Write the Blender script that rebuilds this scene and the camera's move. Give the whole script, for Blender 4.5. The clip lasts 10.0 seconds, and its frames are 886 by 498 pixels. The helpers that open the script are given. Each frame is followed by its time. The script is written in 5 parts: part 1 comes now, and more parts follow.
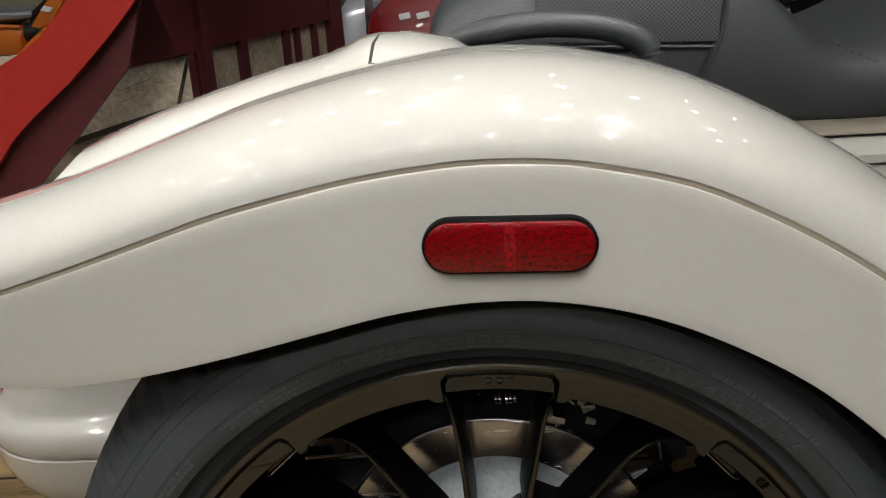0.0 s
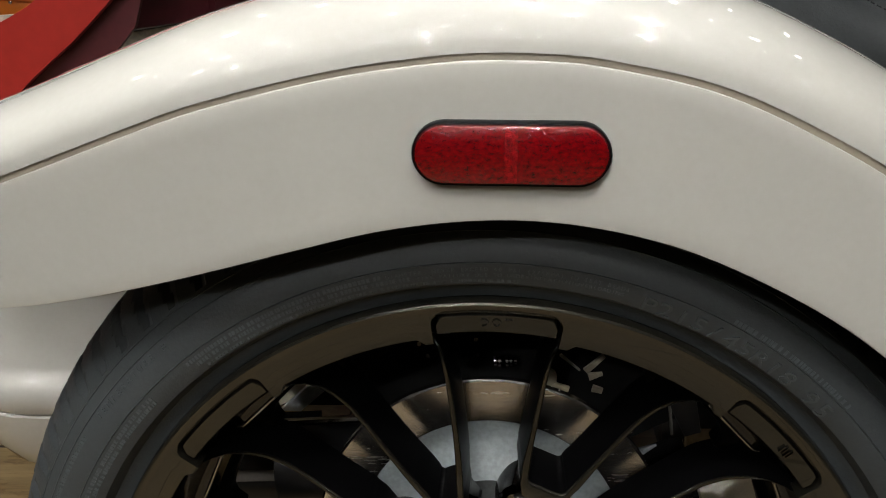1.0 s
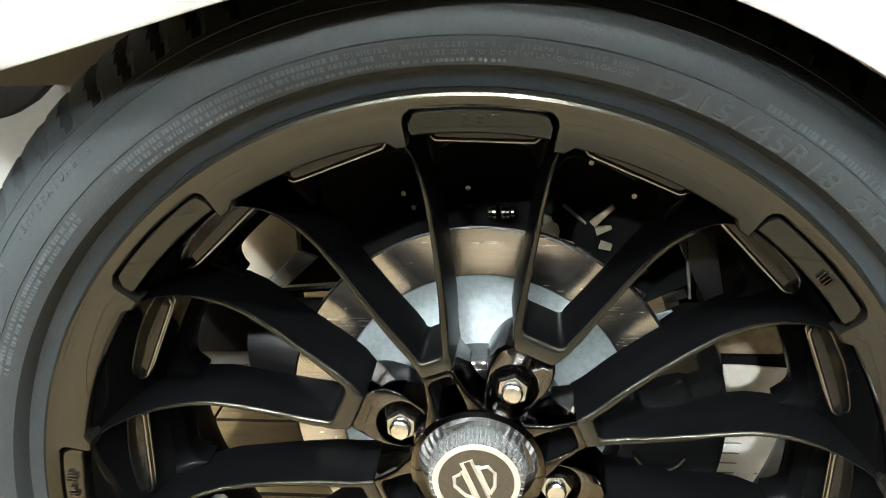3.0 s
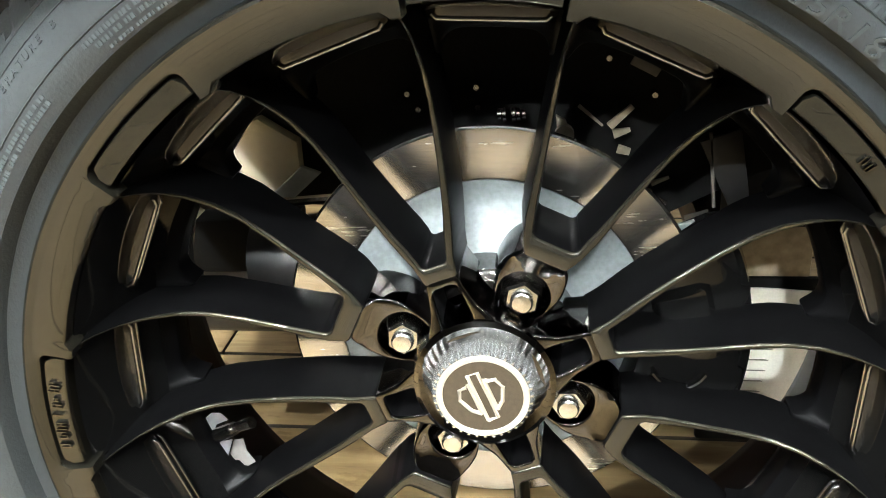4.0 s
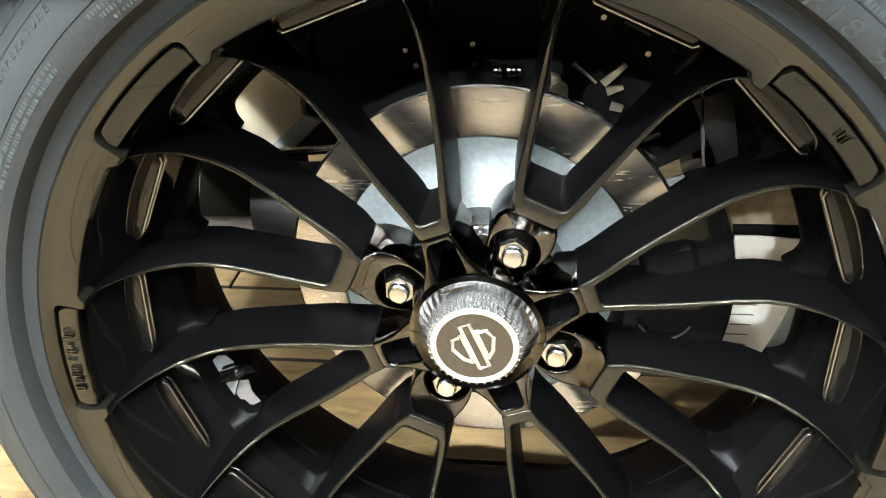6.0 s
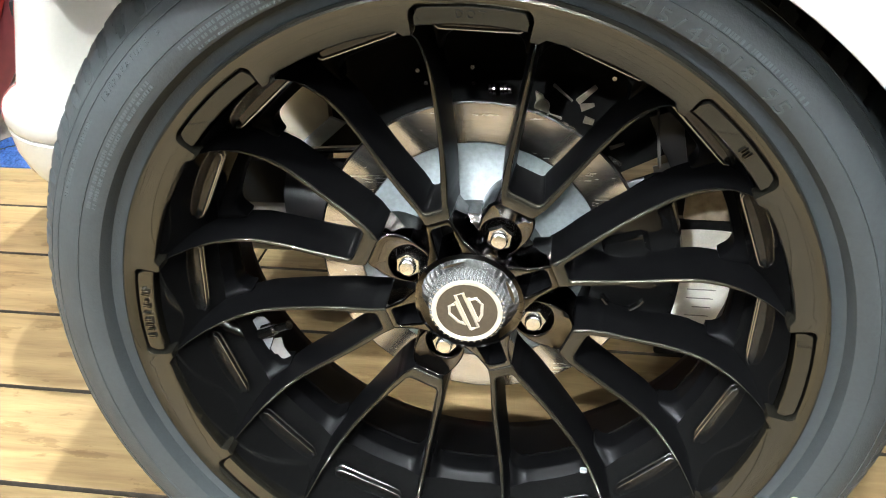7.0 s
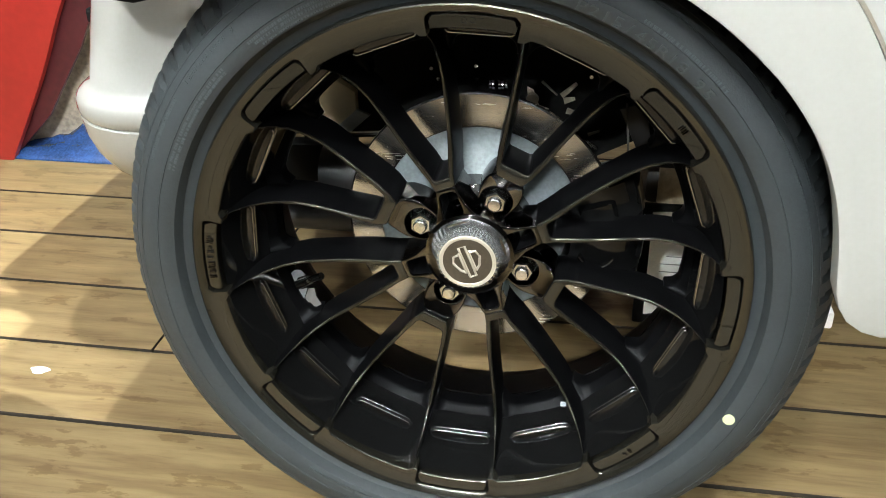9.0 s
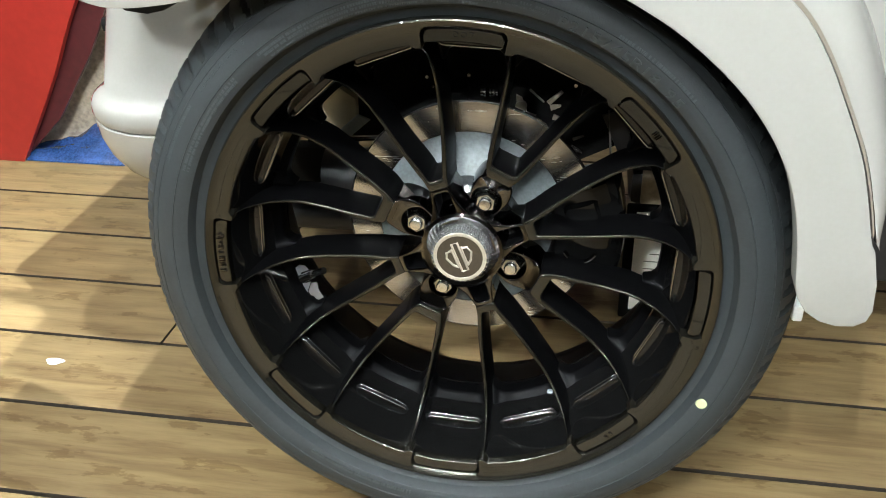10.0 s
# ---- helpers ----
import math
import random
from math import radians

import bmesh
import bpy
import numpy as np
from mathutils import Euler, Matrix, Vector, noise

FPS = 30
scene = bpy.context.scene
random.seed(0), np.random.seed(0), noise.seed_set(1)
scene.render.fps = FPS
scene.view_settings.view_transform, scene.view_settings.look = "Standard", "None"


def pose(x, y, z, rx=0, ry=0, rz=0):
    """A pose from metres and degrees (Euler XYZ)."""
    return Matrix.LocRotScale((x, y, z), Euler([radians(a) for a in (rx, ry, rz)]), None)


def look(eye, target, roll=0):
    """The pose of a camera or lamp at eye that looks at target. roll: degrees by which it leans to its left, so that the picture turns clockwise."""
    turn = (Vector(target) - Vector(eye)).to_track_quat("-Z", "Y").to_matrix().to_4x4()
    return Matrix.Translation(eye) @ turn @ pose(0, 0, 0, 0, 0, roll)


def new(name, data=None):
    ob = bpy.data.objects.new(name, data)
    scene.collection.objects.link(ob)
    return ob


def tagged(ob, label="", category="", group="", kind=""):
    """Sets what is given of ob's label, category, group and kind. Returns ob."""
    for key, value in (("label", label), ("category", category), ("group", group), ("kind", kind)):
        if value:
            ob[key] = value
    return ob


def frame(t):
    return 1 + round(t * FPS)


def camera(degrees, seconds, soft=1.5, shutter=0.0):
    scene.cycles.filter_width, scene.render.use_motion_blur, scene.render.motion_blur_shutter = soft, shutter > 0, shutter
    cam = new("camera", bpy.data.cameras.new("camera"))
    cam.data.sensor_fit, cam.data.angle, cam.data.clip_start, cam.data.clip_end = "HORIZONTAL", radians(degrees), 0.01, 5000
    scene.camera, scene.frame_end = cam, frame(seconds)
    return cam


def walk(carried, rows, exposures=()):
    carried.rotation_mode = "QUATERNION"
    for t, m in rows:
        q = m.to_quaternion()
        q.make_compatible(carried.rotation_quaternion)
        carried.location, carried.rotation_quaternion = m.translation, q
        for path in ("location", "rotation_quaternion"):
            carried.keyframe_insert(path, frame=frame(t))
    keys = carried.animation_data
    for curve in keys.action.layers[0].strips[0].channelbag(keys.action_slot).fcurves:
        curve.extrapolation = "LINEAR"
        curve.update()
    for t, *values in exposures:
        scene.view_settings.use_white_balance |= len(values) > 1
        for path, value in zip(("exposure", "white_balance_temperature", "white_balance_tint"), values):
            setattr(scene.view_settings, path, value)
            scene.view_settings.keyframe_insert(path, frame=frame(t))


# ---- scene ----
cam = camera(51.37, 10.0, 1.0)
ROWS = [
    (0, 0.0129, -0.5162, 0.8198, 3.69, -18.99, -3.80),
    (0.5, 0.0141, -0.4939, 0.7809, 4.39, -18.44, -2.78),
    (1, 0.0201, -0.4777, 0.7568, 4.72, -18.45, -1.82),
    (1.5, 0.0272, -0.4621, 0.7306, 5.13, -18.64, -1.28),
    (2, 0.0383, -0.4497, 0.6980, 5.71, -18.85, -1.65),
    (2.5, 0.0394, -0.4372, 0.6740, 5.89, -19.75, -1.80),
    (3, 0.0358, -0.4245, 0.6506, 6.18, -20.91, -2.15),
    (3.2, 0.0358, -0.4186, 0.6416, 6.48, -21.50, -2.28),
    (4.5, 0.0446, -0.3855, 0.5993, 7.93, -25.09, -2.90),
    (5, 0.0466, -0.3740, 0.5994, 8.00, -26.31, -2.89),
    (5.5, 0.0440, -0.3806, 0.6049, 8.21, -27.42, -2.71),
    (6.8, 0.0713, -0.5005, 0.6865, 9.08, -29.39, -2.01),
    (7, 0.0747, -0.5301, 0.6922, 9.07, -28.89, -1.42),
    (7.5, 0.0853, -0.5844, 0.6999, 9.54, -28.64, -1.12),
    (8, 0.0963, -0.6242, 0.7092, 9.71, -28.37, -1.03),
    (8.5, 0.1003, -0.6589, 0.7155, 9.73, -27.74, -0.83),
    (9, 0.1055, -0.6942, 0.7248, 9.86, -27.72, -0.72),
    (9.5, 0.1137, -0.7242, 0.7394, 9.71, -27.58, -0.58),
    (10, 0.1210, -0.7526, 0.7492, 9.82, -27.56, -0.55),
]
# exposures follow the clip's own camera, which brightens on the dark wheel
EXPOSURES = [(0.0, -0.92, 6650, 11), (1.2, -0.78, 6550, 10), (2.0, -0.25, 6450, 9), (2.5, 0.32, 6350, 6), (3.0, 1.1, 6100, 3), (4.5, 1.45, 6300, 5), (5.5, 1.45, 6250, 4), (7.0, 1.2, 6050, 6), (8.0, 0.80, 6100, 5), (10.0, 0.28, 6050, 4)]
walk(cam, [(t, pose(x, y, z, 90 + pitch, 0, yaw) @ pose(0, 0, 0, 0, 0, roll)) for t, x, y, z, yaw, pitch, roll in ROWS], EXPOSURES)

# ---- light: a dark showroom under many small ceiling spots ----
world = bpy.data.worlds.new("showroom_air")
scene.world = world
world.use_nodes = True
world.node_tree.nodes["Background"].inputs["Color"].default_value = (1.0, 0.93, 0.84, 1)
world.node_tree.nodes["Background"].inputs["Strength"].default_value = 0.12

CENTRE = Vector((0.0, 0.0, 0.320))   # hub axis where it meets the rim face
PHASE = 2.35                          # degrees by which the wheel has rolled
DIM_GLOW, WIDE_GLOW, WATT = 190.0, 70.0, 3.6
# the strong spots: place, share of power, degrees across the cone, and the place that they are aimed at
ON_BIKE = (0.0, 0.0, 0.40)
# a few are added only to brighten label, rear corner, gate and far bikes
KEY_SPOTS = [(1.10, -1.50, 3.2, 0.75, 40, (-0.05, 0.1, 0.45)), (0.04, -2.35, 3.2, 0.85, 40, (0.0, 0.1, 0.45)), (-0.60, -2.50, 3.2, 1.15, 36, (0.40, 0.3, 0.1)), (0.35, -4.30, 3.2, 1.5, 44, (0.0, 0.0, 0.55)), (-0.80, -5.10, 3.2, 0.75, 30, (0.10, 0.20, 0.30)), (-2.10, -1.70, 3.2, 1.55, 56, (-0.3, 0.1, 0.40)), (-2.40, -0.95, 3.2, 0.45, 20, (-0.46, 0.35, 0.50)),
             (0.50, -0.40, 3.2, 0.2, 60, ON_BIKE), (1.05, -0.15, 3.2, 3.6, 36, (-1.0, 0.40, 0.0)), (0.20, 0.20, 3.2, 3.2, 36, (-0.85, -0.35, 0.0)),
             (-0.50, 1.50, 3.2, 0.55, 60, ON_BIKE), (-1.90, -0.20, 3.2, 1.8, 44, (-1.0, 1.5, 0.6)), (0.60, 0.60, 3.2, 1.4, 44, (0.2, 2.1, 0.6))]


# ---- materials ----
def material(name, colour, rough=0.5, metal=0.0, coat=0.0, grain=0.0, scale=40.0, bump=0.0, bump_scale=300.0, spread=0.15,
             stretch=(1, 1, 1), spec=0.5, rough_spread=0.0, coords="Object"):
    """A principled material whose colour wanders at two scales, with a fine relief."""
    m = bpy.data.materials.new(name)
    m.use_nodes = True
    n, l = m.node_tree.nodes, m.node_tree.links
    b = n["Principled BSDF"]
    b.inputs["Roughness"].default_value = rough
    b.inputs["Metallic"].default_value = metal
    b.inputs["Coat Weight"].default_value = coat
    b.inputs["Coat Roughness"].default_value = 0.02
    b.inputs["Specular IOR Level"].default_value = spec
    b.inputs["Base Color"].default_value = (*colour, 1)
    where = n.new("ShaderNodeTexCoord")
    mapping = n.new("ShaderNodeMapping")
    mapping.inputs["Scale"].default_value = stretch
    l.new(where.outputs[coords], mapping.inputs["Vector"])
    if grain:
        big, fine = n.new("ShaderNodeTexNoise"), n.new("ShaderNodeTexNoise")
        big.inputs["Scale"].default_value, fine.inputs["Scale"].default_value = scale, scale * 9
        big.inputs["Detail"].default_value, fine.inputs["Detail"].default_value = 4, 3
        add = n.new("ShaderNodeMath")
        add.operation = "MULTIPLY_ADD"
        add.inputs[1].default_value = 0.5
        l.new(mapping.outputs["Vector"], big.inputs["Vector"])
        l.new(mapping.outputs["Vector"], fine.inputs["Vector"])
        half = n.new("ShaderNodeMath")
        half.operation = "MULTIPLY"
        half.inputs[1].default_value = 0.5
        l.new(fine.outputs["Fac"], half.inputs[0])
        l.new(big.outputs["Fac"], add.inputs[0])
        l.new(half.outputs[0], add.inputs[2])
        ramp = n.new("ShaderNodeValToRGB")
        ramp.color_ramp.elements[0].position, ramp.color_ramp.elements[1].position = 0.5 - spread, 0.5 + spread
        ramp.color_ramp.elements[0].color = (*[c * (1 - grain) for c in colour], 1)
        ramp.color_ramp.elements[1].color = (*[min(1, c * (1 + grain)) for c in colour], 1)
        l.new(add.outputs[0], ramp.inputs["Fac"])
        l.new(ramp.outputs["Color"], b.inputs["Base Color"])
        if rough_spread:
            span = n.new("ShaderNodeMapRange")
            span.inputs["To Min"].default_value = max(0, rough - rough_spread)
            span.inputs["To Max"].default_value = rough + rough_spread
            l.new(add.outputs[0], span.inputs["Value"])
            l.new(span.outputs[0], b.inputs["Roughness"])
    if bump:
        relief, tex = n.new("ShaderNodeBump"), n.new("ShaderNodeTexNoise")
        tex.inputs["Scale"].default_value, tex.inputs["Detail"].default_value = bump_scale, 4
        relief.inputs["Strength"].default_value, relief.inputs["Distance"].default_value = bump, 0.001
        l.new(mapping.outputs["Vector"], tex.inputs["Vector"])
        l.new(tex.outputs["Fac"], relief.inputs["Height"])
        l.new(relief.outputs["Normal"], b.inputs["Normal"])
    return m


CREAM = material("pearl_cream_paint", (0.285, 0.277, 0.255), rough=0.45, coat=1.0, grain=0.025, scale=25, spec=0.15)
GLOSS = material("gloss_dark_wheel_paint", (0.036, 0.0335, 0.0255), rough=0.24, metal=0.8, grain=0.16, scale=60, bump=0.05, bump_scale=1500, coat=0.65)
# near black: shade between the spokes and in the dish is put into the colour
FLANK = material("black_paint_with_shade", (0.0022, 0.0022, 0.0024), rough=0.30, grain=0.2, scale=25, bump=0.02, bump_scale=500, spec=0.04)
BAR_COAT = 0.04   # softer clear coat on the dish bars
# the cream body colour lightened, with the light behind the wheel put in
PALE = material("lit_body_paint", (0.78, 0.72, 0.58), rough=0.5, grain=0.06, scale=12)
BLACK_CHROME = material("black_chrome", (0.095, 0.090, 0.085), rough=0.07, metal=1.0, grain=0.15, scale=60, coat=0.6)
STUD = material("turned_steel_cap", (0.72, 0.70, 0.66), rough=0.20, metal=1.0, grain=0.12, scale=200)
NUT = material("nut_steel", (0.48, 0.47, 0.44), rough=0.16, metal=1.0, grain=0.12, scale=200)
BAR = material("gloss_black_bar_paint", (0.020, 0.019, 0.0175), rough=0.2, metal=0.8, grain=0.15, scale=60, coat=0.5)
BAR.node_tree.nodes["Principled BSDF"].inputs["Coat Roughness"].default_value = BAR_COAT
# brighter than the bars, so their edges carry the lamp highlights
BAR_EDGE = material("bar_edge_glint_metal", (0.30, 0.30, 0.31), rough=0.21, metal=1.0, grain=0.2, scale=120)
# near-black plastic: the shade behind the wheel is put into its colour
MATT = material("shaded_black_liner", (0.004, 0.004, 0.004), rough=0.7, grain=0.3, scale=20, bump=0.2, bump_scale=200, spec=0.15)
BARREL = material("gloss_black_barrel_paint", (0.004, 0.004, 0.004), rough=0.07, grain=0.2, scale=25, bump=0.02, bump_scale=500)
RUBBER = material("tyre_rubber", (0.0195, 0.0240, 0.0258), rough=0.6, grain=0.16, scale=35, bump=0.22, bump_scale=600)
# raised print is paler than the tyre, for light its edges catch
RUBBER_FINE = material("lightened_raised_rubber", (0.040, 0.048, 0.051), rough=0.5, grain=0.3, scale=400)
RUBBER_TEXT = material("raised_tyre_rubber", (0.029, 0.0355, 0.038), rough=0.5, grain=0.1)
BLACK = material("satin_black_plastic", (0.012, 0.012, 0.013), rough=0.4, grain=0.15, bump=0.1)
CHROME = material("chrome", (0.82, 0.81, 0.78), rough=0.09, metal=1.0, grain=0.05, scale=60)
SATIN = material("satin_chrome", (0.72, 0.73, 0.73), rough=0.22, metal=0.9, grain=0.08, scale=90)
CAP = material("polished_cap_chrome", (0.74, 0.75, 0.75), rough=0.21, metal=0.92, grain=0.08, scale=90)
STEEL = material("brushed_brake_steel", (0.56, 0.54, 0.51), rough=0.26, metal=1.0, grain=0.16, scale=7, bump=0.05, bump_scale=60, stretch=(1, 1, 9), rough_spread=0.06)
HAT = material("cast_hub_aluminium", (0.20, 0.225, 0.235), rough=0.58, metal=0.08, grain=0.2, scale=30, bump=0.06)
ALU = material("cast_aluminium", (0.60, 0.64, 0.67), rough=0.36, metal=0.35, grain=0.08, scale=30, bump=0.05)
BRONZE = material("dark_bronze_enamel", (0.075, 0.062, 0.045), rough=0.3, metal=0.6, grain=0.15, scale=300)
RIDGE = material("polished_emblem_metal", (0.46, 0.42, 0.34), rough=0.28, metal=0.5, grain=0.06, scale=90)
# the speckle in the red stands for glints of the prisms
RED_LENS = material("red_reflector_lens", (0.088, 0.0006, 0.0018), rough=0.12, coat=0.8, grain=0.55, scale=330, stretch=(1, 1, 1.6), bump=0.25, bump_scale=900, spec=0.4)
RED_GRID = material("red_reflector_prisms", (0.13, 0.0015, 0.003), rough=0.1, grain=0.8, scale=420, bump=1.0, bump_scale=1400, spec=0.5)
SEAT = material("grey_seat_leather", (0.021, 0.0245, 0.026), rough=0.5, grain=0.16, scale=30, bump=0.45, bump_scale=420)
SEAT_PERF = material("perforated_seat_leather", (0.050, 0.056, 0.060), rough=0.55, grain=0.3, scale=160, bump=0.5, bump_scale=500)
perf = SEAT_PERF.node_tree
holes, hole_ramp, split, flat = (perf.nodes.new(kind) for kind in ("ShaderNodeTexVoronoi", "ShaderNodeValToRGB", "ShaderNodeSeparateXYZ", "ShaderNodeCombineXYZ"))
holes.voronoi_dimensions = "2D"
holes.inputs["Scale"].default_value, holes.inputs["Randomness"].default_value = 330, 0.0
hole_ramp.color_ramp.elements[0].position, hole_ramp.color_ramp.elements[0].color = 0.28, (0.004, 0.004, 0.005, 1)
hole_ramp.color_ramp.elements[1].position, hole_ramp.color_ramp.elements[1].color = 0.42, (0.036, 0.041, 0.044, 1)
perf.links.new(perf.nodes["Texture Coordinate"].outputs["Object"], split.inputs[0])
perf.links.new(split.outputs["X"], flat.inputs["X"])
perf.links.new(split.outputs["Z"], flat.inputs["Y"])
slant = perf.nodes.new("ShaderNodeMapping")
slant.inputs["Rotation"].default_value = (0, 0, radians(45))
perf.links.new(flat.outputs[0], slant.inputs["Vector"])
perf.links.new(slant.outputs[0], holes.inputs["Vector"])
perf.links.new(holes.outputs["Distance"], hole_ramp.inputs["Fac"])
perf.links.new(hole_ramp.outputs["Color"], perf.nodes["Principled BSDF"].inputs["Base Color"])
THREAD = material("dark_thread", (0.02, 0.02, 0.022), rough=0.8, grain=0.2)
RED = material("red_painted_board", (0.27, 0.018, 0.013), rough=0.36, grain=0.10, scale=6, bump=0.06, bump_scale=120)
MAROON = material("maroon_board", (0.062, 0.010, 0.013), rough=0.45, grain=0.18, scale=7, bump=0.06, bump_scale=120)
STONE = material("grey_tan_panel", (0.31, 0.265, 0.200), rough=0.55, grain=0.4, scale=11, bump=0.15, bump_scale=90)
ORANGE = material("orange_bike_paint", (0.62, 0.16, 0.02), rough=0.25, coat=1.0, grain=0.06)
BIKE_RED = material("red_bike_paint", (0.16, 0.0015, 0.003), rough=0.4, coat=0.4, grain=0.06)
SILVER = material("silver_bike_paint", (0.24, 0.25, 0.27), rough=0.28, metal=0.4, coat=0.8, grain=0.06)
WHITE = material("white_marking", (0.75, 0.75, 0.73), rough=0.5, grain=0.05)
PAPER = material("printed_label_paper", (0.80, 0.79, 0.74), rough=0.6, grain=0.08, scale=60)
INK = material("grey_ink", (0.16, 0.15, 0.14), rough=0.7, grain=0.1)
BLUE_FILM = material("blue_crumpled_film", (0.020, 0.045, 0.13), rough=0.25, grain=0.5, scale=25, bump=0.6, bump_scale=40)
DARK_WALL = material("dark_showroom_wall", (0.15, 0.142, 0.135), rough=0.7, grain=0.2, scale=3, bump=0.1, bump_scale=30)
# taupe that carries shade: the fender groove and the ledge below the seat
GROOVE = material("taupe_shade_tone", (0.19, 0.165, 0.13), rough=0.45, grain=0.06)
PALE_GREEN = material("pale_green_board", (0.42, 0.43, 0.30), rough=0.4, grain=0.12, scale=5)
YELLOW = material("yellow_tyre_paint", (0.55, 0.60, 0.32), rough=0.6, grain=0.1, scale=300)


def wood(name):
    """Pale worn pine boards: long grain, knots, scuffs; each board a little different."""
    m = bpy.data.materials.new(name)
    m.use_nodes = True
    n, l = m.node_tree.nodes, m.node_tree.links
    b = n["Principled BSDF"]
    info, where = n.new("ShaderNodeObjectInfo"), n.new("ShaderNodeTexCoord")
    shift, mapping = n.new("ShaderNodeVectorMath"), n.new("ShaderNodeMapping")
    comb = n.new("ShaderNodeCombineXYZ")
    shift.operation = "ADD"
    mult = n.new("ShaderNodeMath")
    mult.operation = "MULTIPLY"
    mult.inputs[1].default_value = 37.0
    l.new(info.outputs["Random"], mult.inputs[0])
    l.new(mult.outputs[0], comb.inputs[0])
    l.new(mult.outputs[0], comb.inputs[1])
    l.new(where.outputs["Object"], shift.inputs[0])
    l.new(comb.outputs[0], shift.inputs[1])
    mapping.inputs["Scale"].default_value = (2.2, 20.0, 20.0)
    l.new(shift.outputs[0], mapping.inputs["Vector"])
    grain, fine, blotch = n.new("ShaderNodeTexNoise"), n.new("ShaderNodeTexNoise"), n.new("ShaderNodeTexNoise")
    for tex, s, d in ((grain, 2.2, 5), (fine, 11.0, 4)):
        tex.inputs["Scale"].default_value, tex.inputs["Detail"].default_value = s, d
        tex.inputs["Distortion"].default_value = 0.6
        l.new(mapping.outputs["Vector"], tex.inputs["Vector"])
    blotch.inputs["Scale"].default_value, blotch.inputs["Detail"].default_value = 3.2, 12
    blotch.inputs["Roughness"].default_value = 0.62
    drawn = n.new("ShaderNodeMapping")
    drawn.inputs["Scale"].default_value = (3.0, 8.0, 8.0)
    l.new(shift.outputs[0], drawn.inputs["Vector"])
    l.new(drawn.outputs["Vector"], blotch.inputs["Vector"])
    ramp = n.new("ShaderNodeValToRGB")
    e = ramp.color_ramp.elements
    e[0].position, e[0].color = 0.30, (0.134, 0.088, 0.037, 1)
    e[1].position, e[1].color = 0.68, (0.228, 0.166, 0.079, 1)
    l.new(grain.outputs["Fac"], ramp.inputs["Fac"])
    mix = n.new("ShaderNodeMix")
    mix.data_type, mix.blend_type = "RGBA", "MULTIPLY"
    mix.inputs["Factor"].default_value = 0.32
    shade = n.new("ShaderNodeValToRGB")
    shade.color_ramp.elements[0].position, shade.color_ramp.elements[0].color = 0.30, (0.62, 0.56, 0.48, 1)
    shade.color_ramp.elements[1].position, shade.color_ramp.elements[1].color = 0.55, (1, 1, 1, 1)
    l.new(fine.outputs["Fac"], shade.inputs["Fac"])
    l.new(ramp.outputs["Color"], mix.inputs["A"])
    l.new(shade.outputs["Color"], mix.inputs["B"])
    worn = n.new("ShaderNodeMix")
    worn.data_type, worn.blend_type = "RGBA", "MULTIPLY"
    marks = n.new("ShaderNodeValToRGB")
    marks.color_ramp.elements[0].position, marks.color_ramp.elements[0].color = 0.405, (0.62, 0.55, 0.42, 1)
    marks.color_ramp.elements[1].position, marks.color_ramp.elements[1].color = 0.435, (1, 1, 1, 1)
    l.new(blotch.outputs["Fac"], marks.inputs["Fac"])
    worn.inputs["Factor"].default_value = 0.7
    l.new(mix.outputs["Result"], worn.inputs["A"])
    l.new(marks.outputs["Color"], worn.inputs["B"])
    hue = n.new("ShaderNodeHueSaturation")
    val = n.new("ShaderNodeMapRange")
    val.inputs["To Min"].default_value, val.inputs["To Max"].default_value = 0.86, 1.10
    l.new(info.outputs["Random"], val.inputs["Value"])
    l.new(val.outputs[0], hue.inputs["Value"])
    l.new(worn.outputs["Result"], hue.inputs["Color"])
    l.new(hue.outputs["Color"], b.inputs["Base Color"])
    b.inputs["Roughness"].default_value = 0.48
    b.inputs["Specular IOR Level"].default_value = 0.35
    relief = n.new("ShaderNodeBump")
    relief.inputs["Strength"].default_value, relief.inputs["Distance"].default_value = 0.35, 0.001
    l.new(fine.outputs["Fac"], relief.inputs["Height"])
    l.new(relief.outputs["Normal"], b.inputs["Normal"])
    return m


PINE = wood("worn_pine")
# board sides near black: the shade of the joints is put into the colour
JOINT = material("shaded_edge_and_scratch", (0.022, 0.015, 0.009), rough=0.9, grain=0.4, scale=30)


def glowing(name, colour, strength):
    m = bpy.data.materials.new(name)
    m.use_nodes = True
    b = m.node_tree.nodes["Principled BSDF"]
    b.inputs["Base Color"].default_value = (0.8, 0.8, 0.8, 1)
    b.inputs["Emission Color"].default_value = (*colour, 1)
    b.inputs["Emission Strength"].default_value = strength
    return m


LAMP_DIM = glowing("lit_dim_lens", (1.0, 0.99, 0.97), DIM_GLOW)
LAMP_WIDE = glowing("lit_wide_lens", (1.0, 0.99, 0.97), WIDE_GLOW)


# ---- helpers ----
def mesh_of(name, bm, mat, smooth=True, sharp=38):
    bmesh.ops.remove_doubles(bm, verts=bm.verts, dist=1e-6)
    bmesh.ops.recalc_face_normals(bm, faces=bm.faces)
    for f in bm.faces:
        f.smooth = smooth
    if smooth:
        for e in bm.edges:
            e.smooth = len(e.link_faces) == 2 and e.calc_face_angle(0) < radians(sharp)
    me = bpy.data.meshes.new(name)
    bm.to_mesh(me)
    bm.free()
    me.materials.append(mat)
    return me


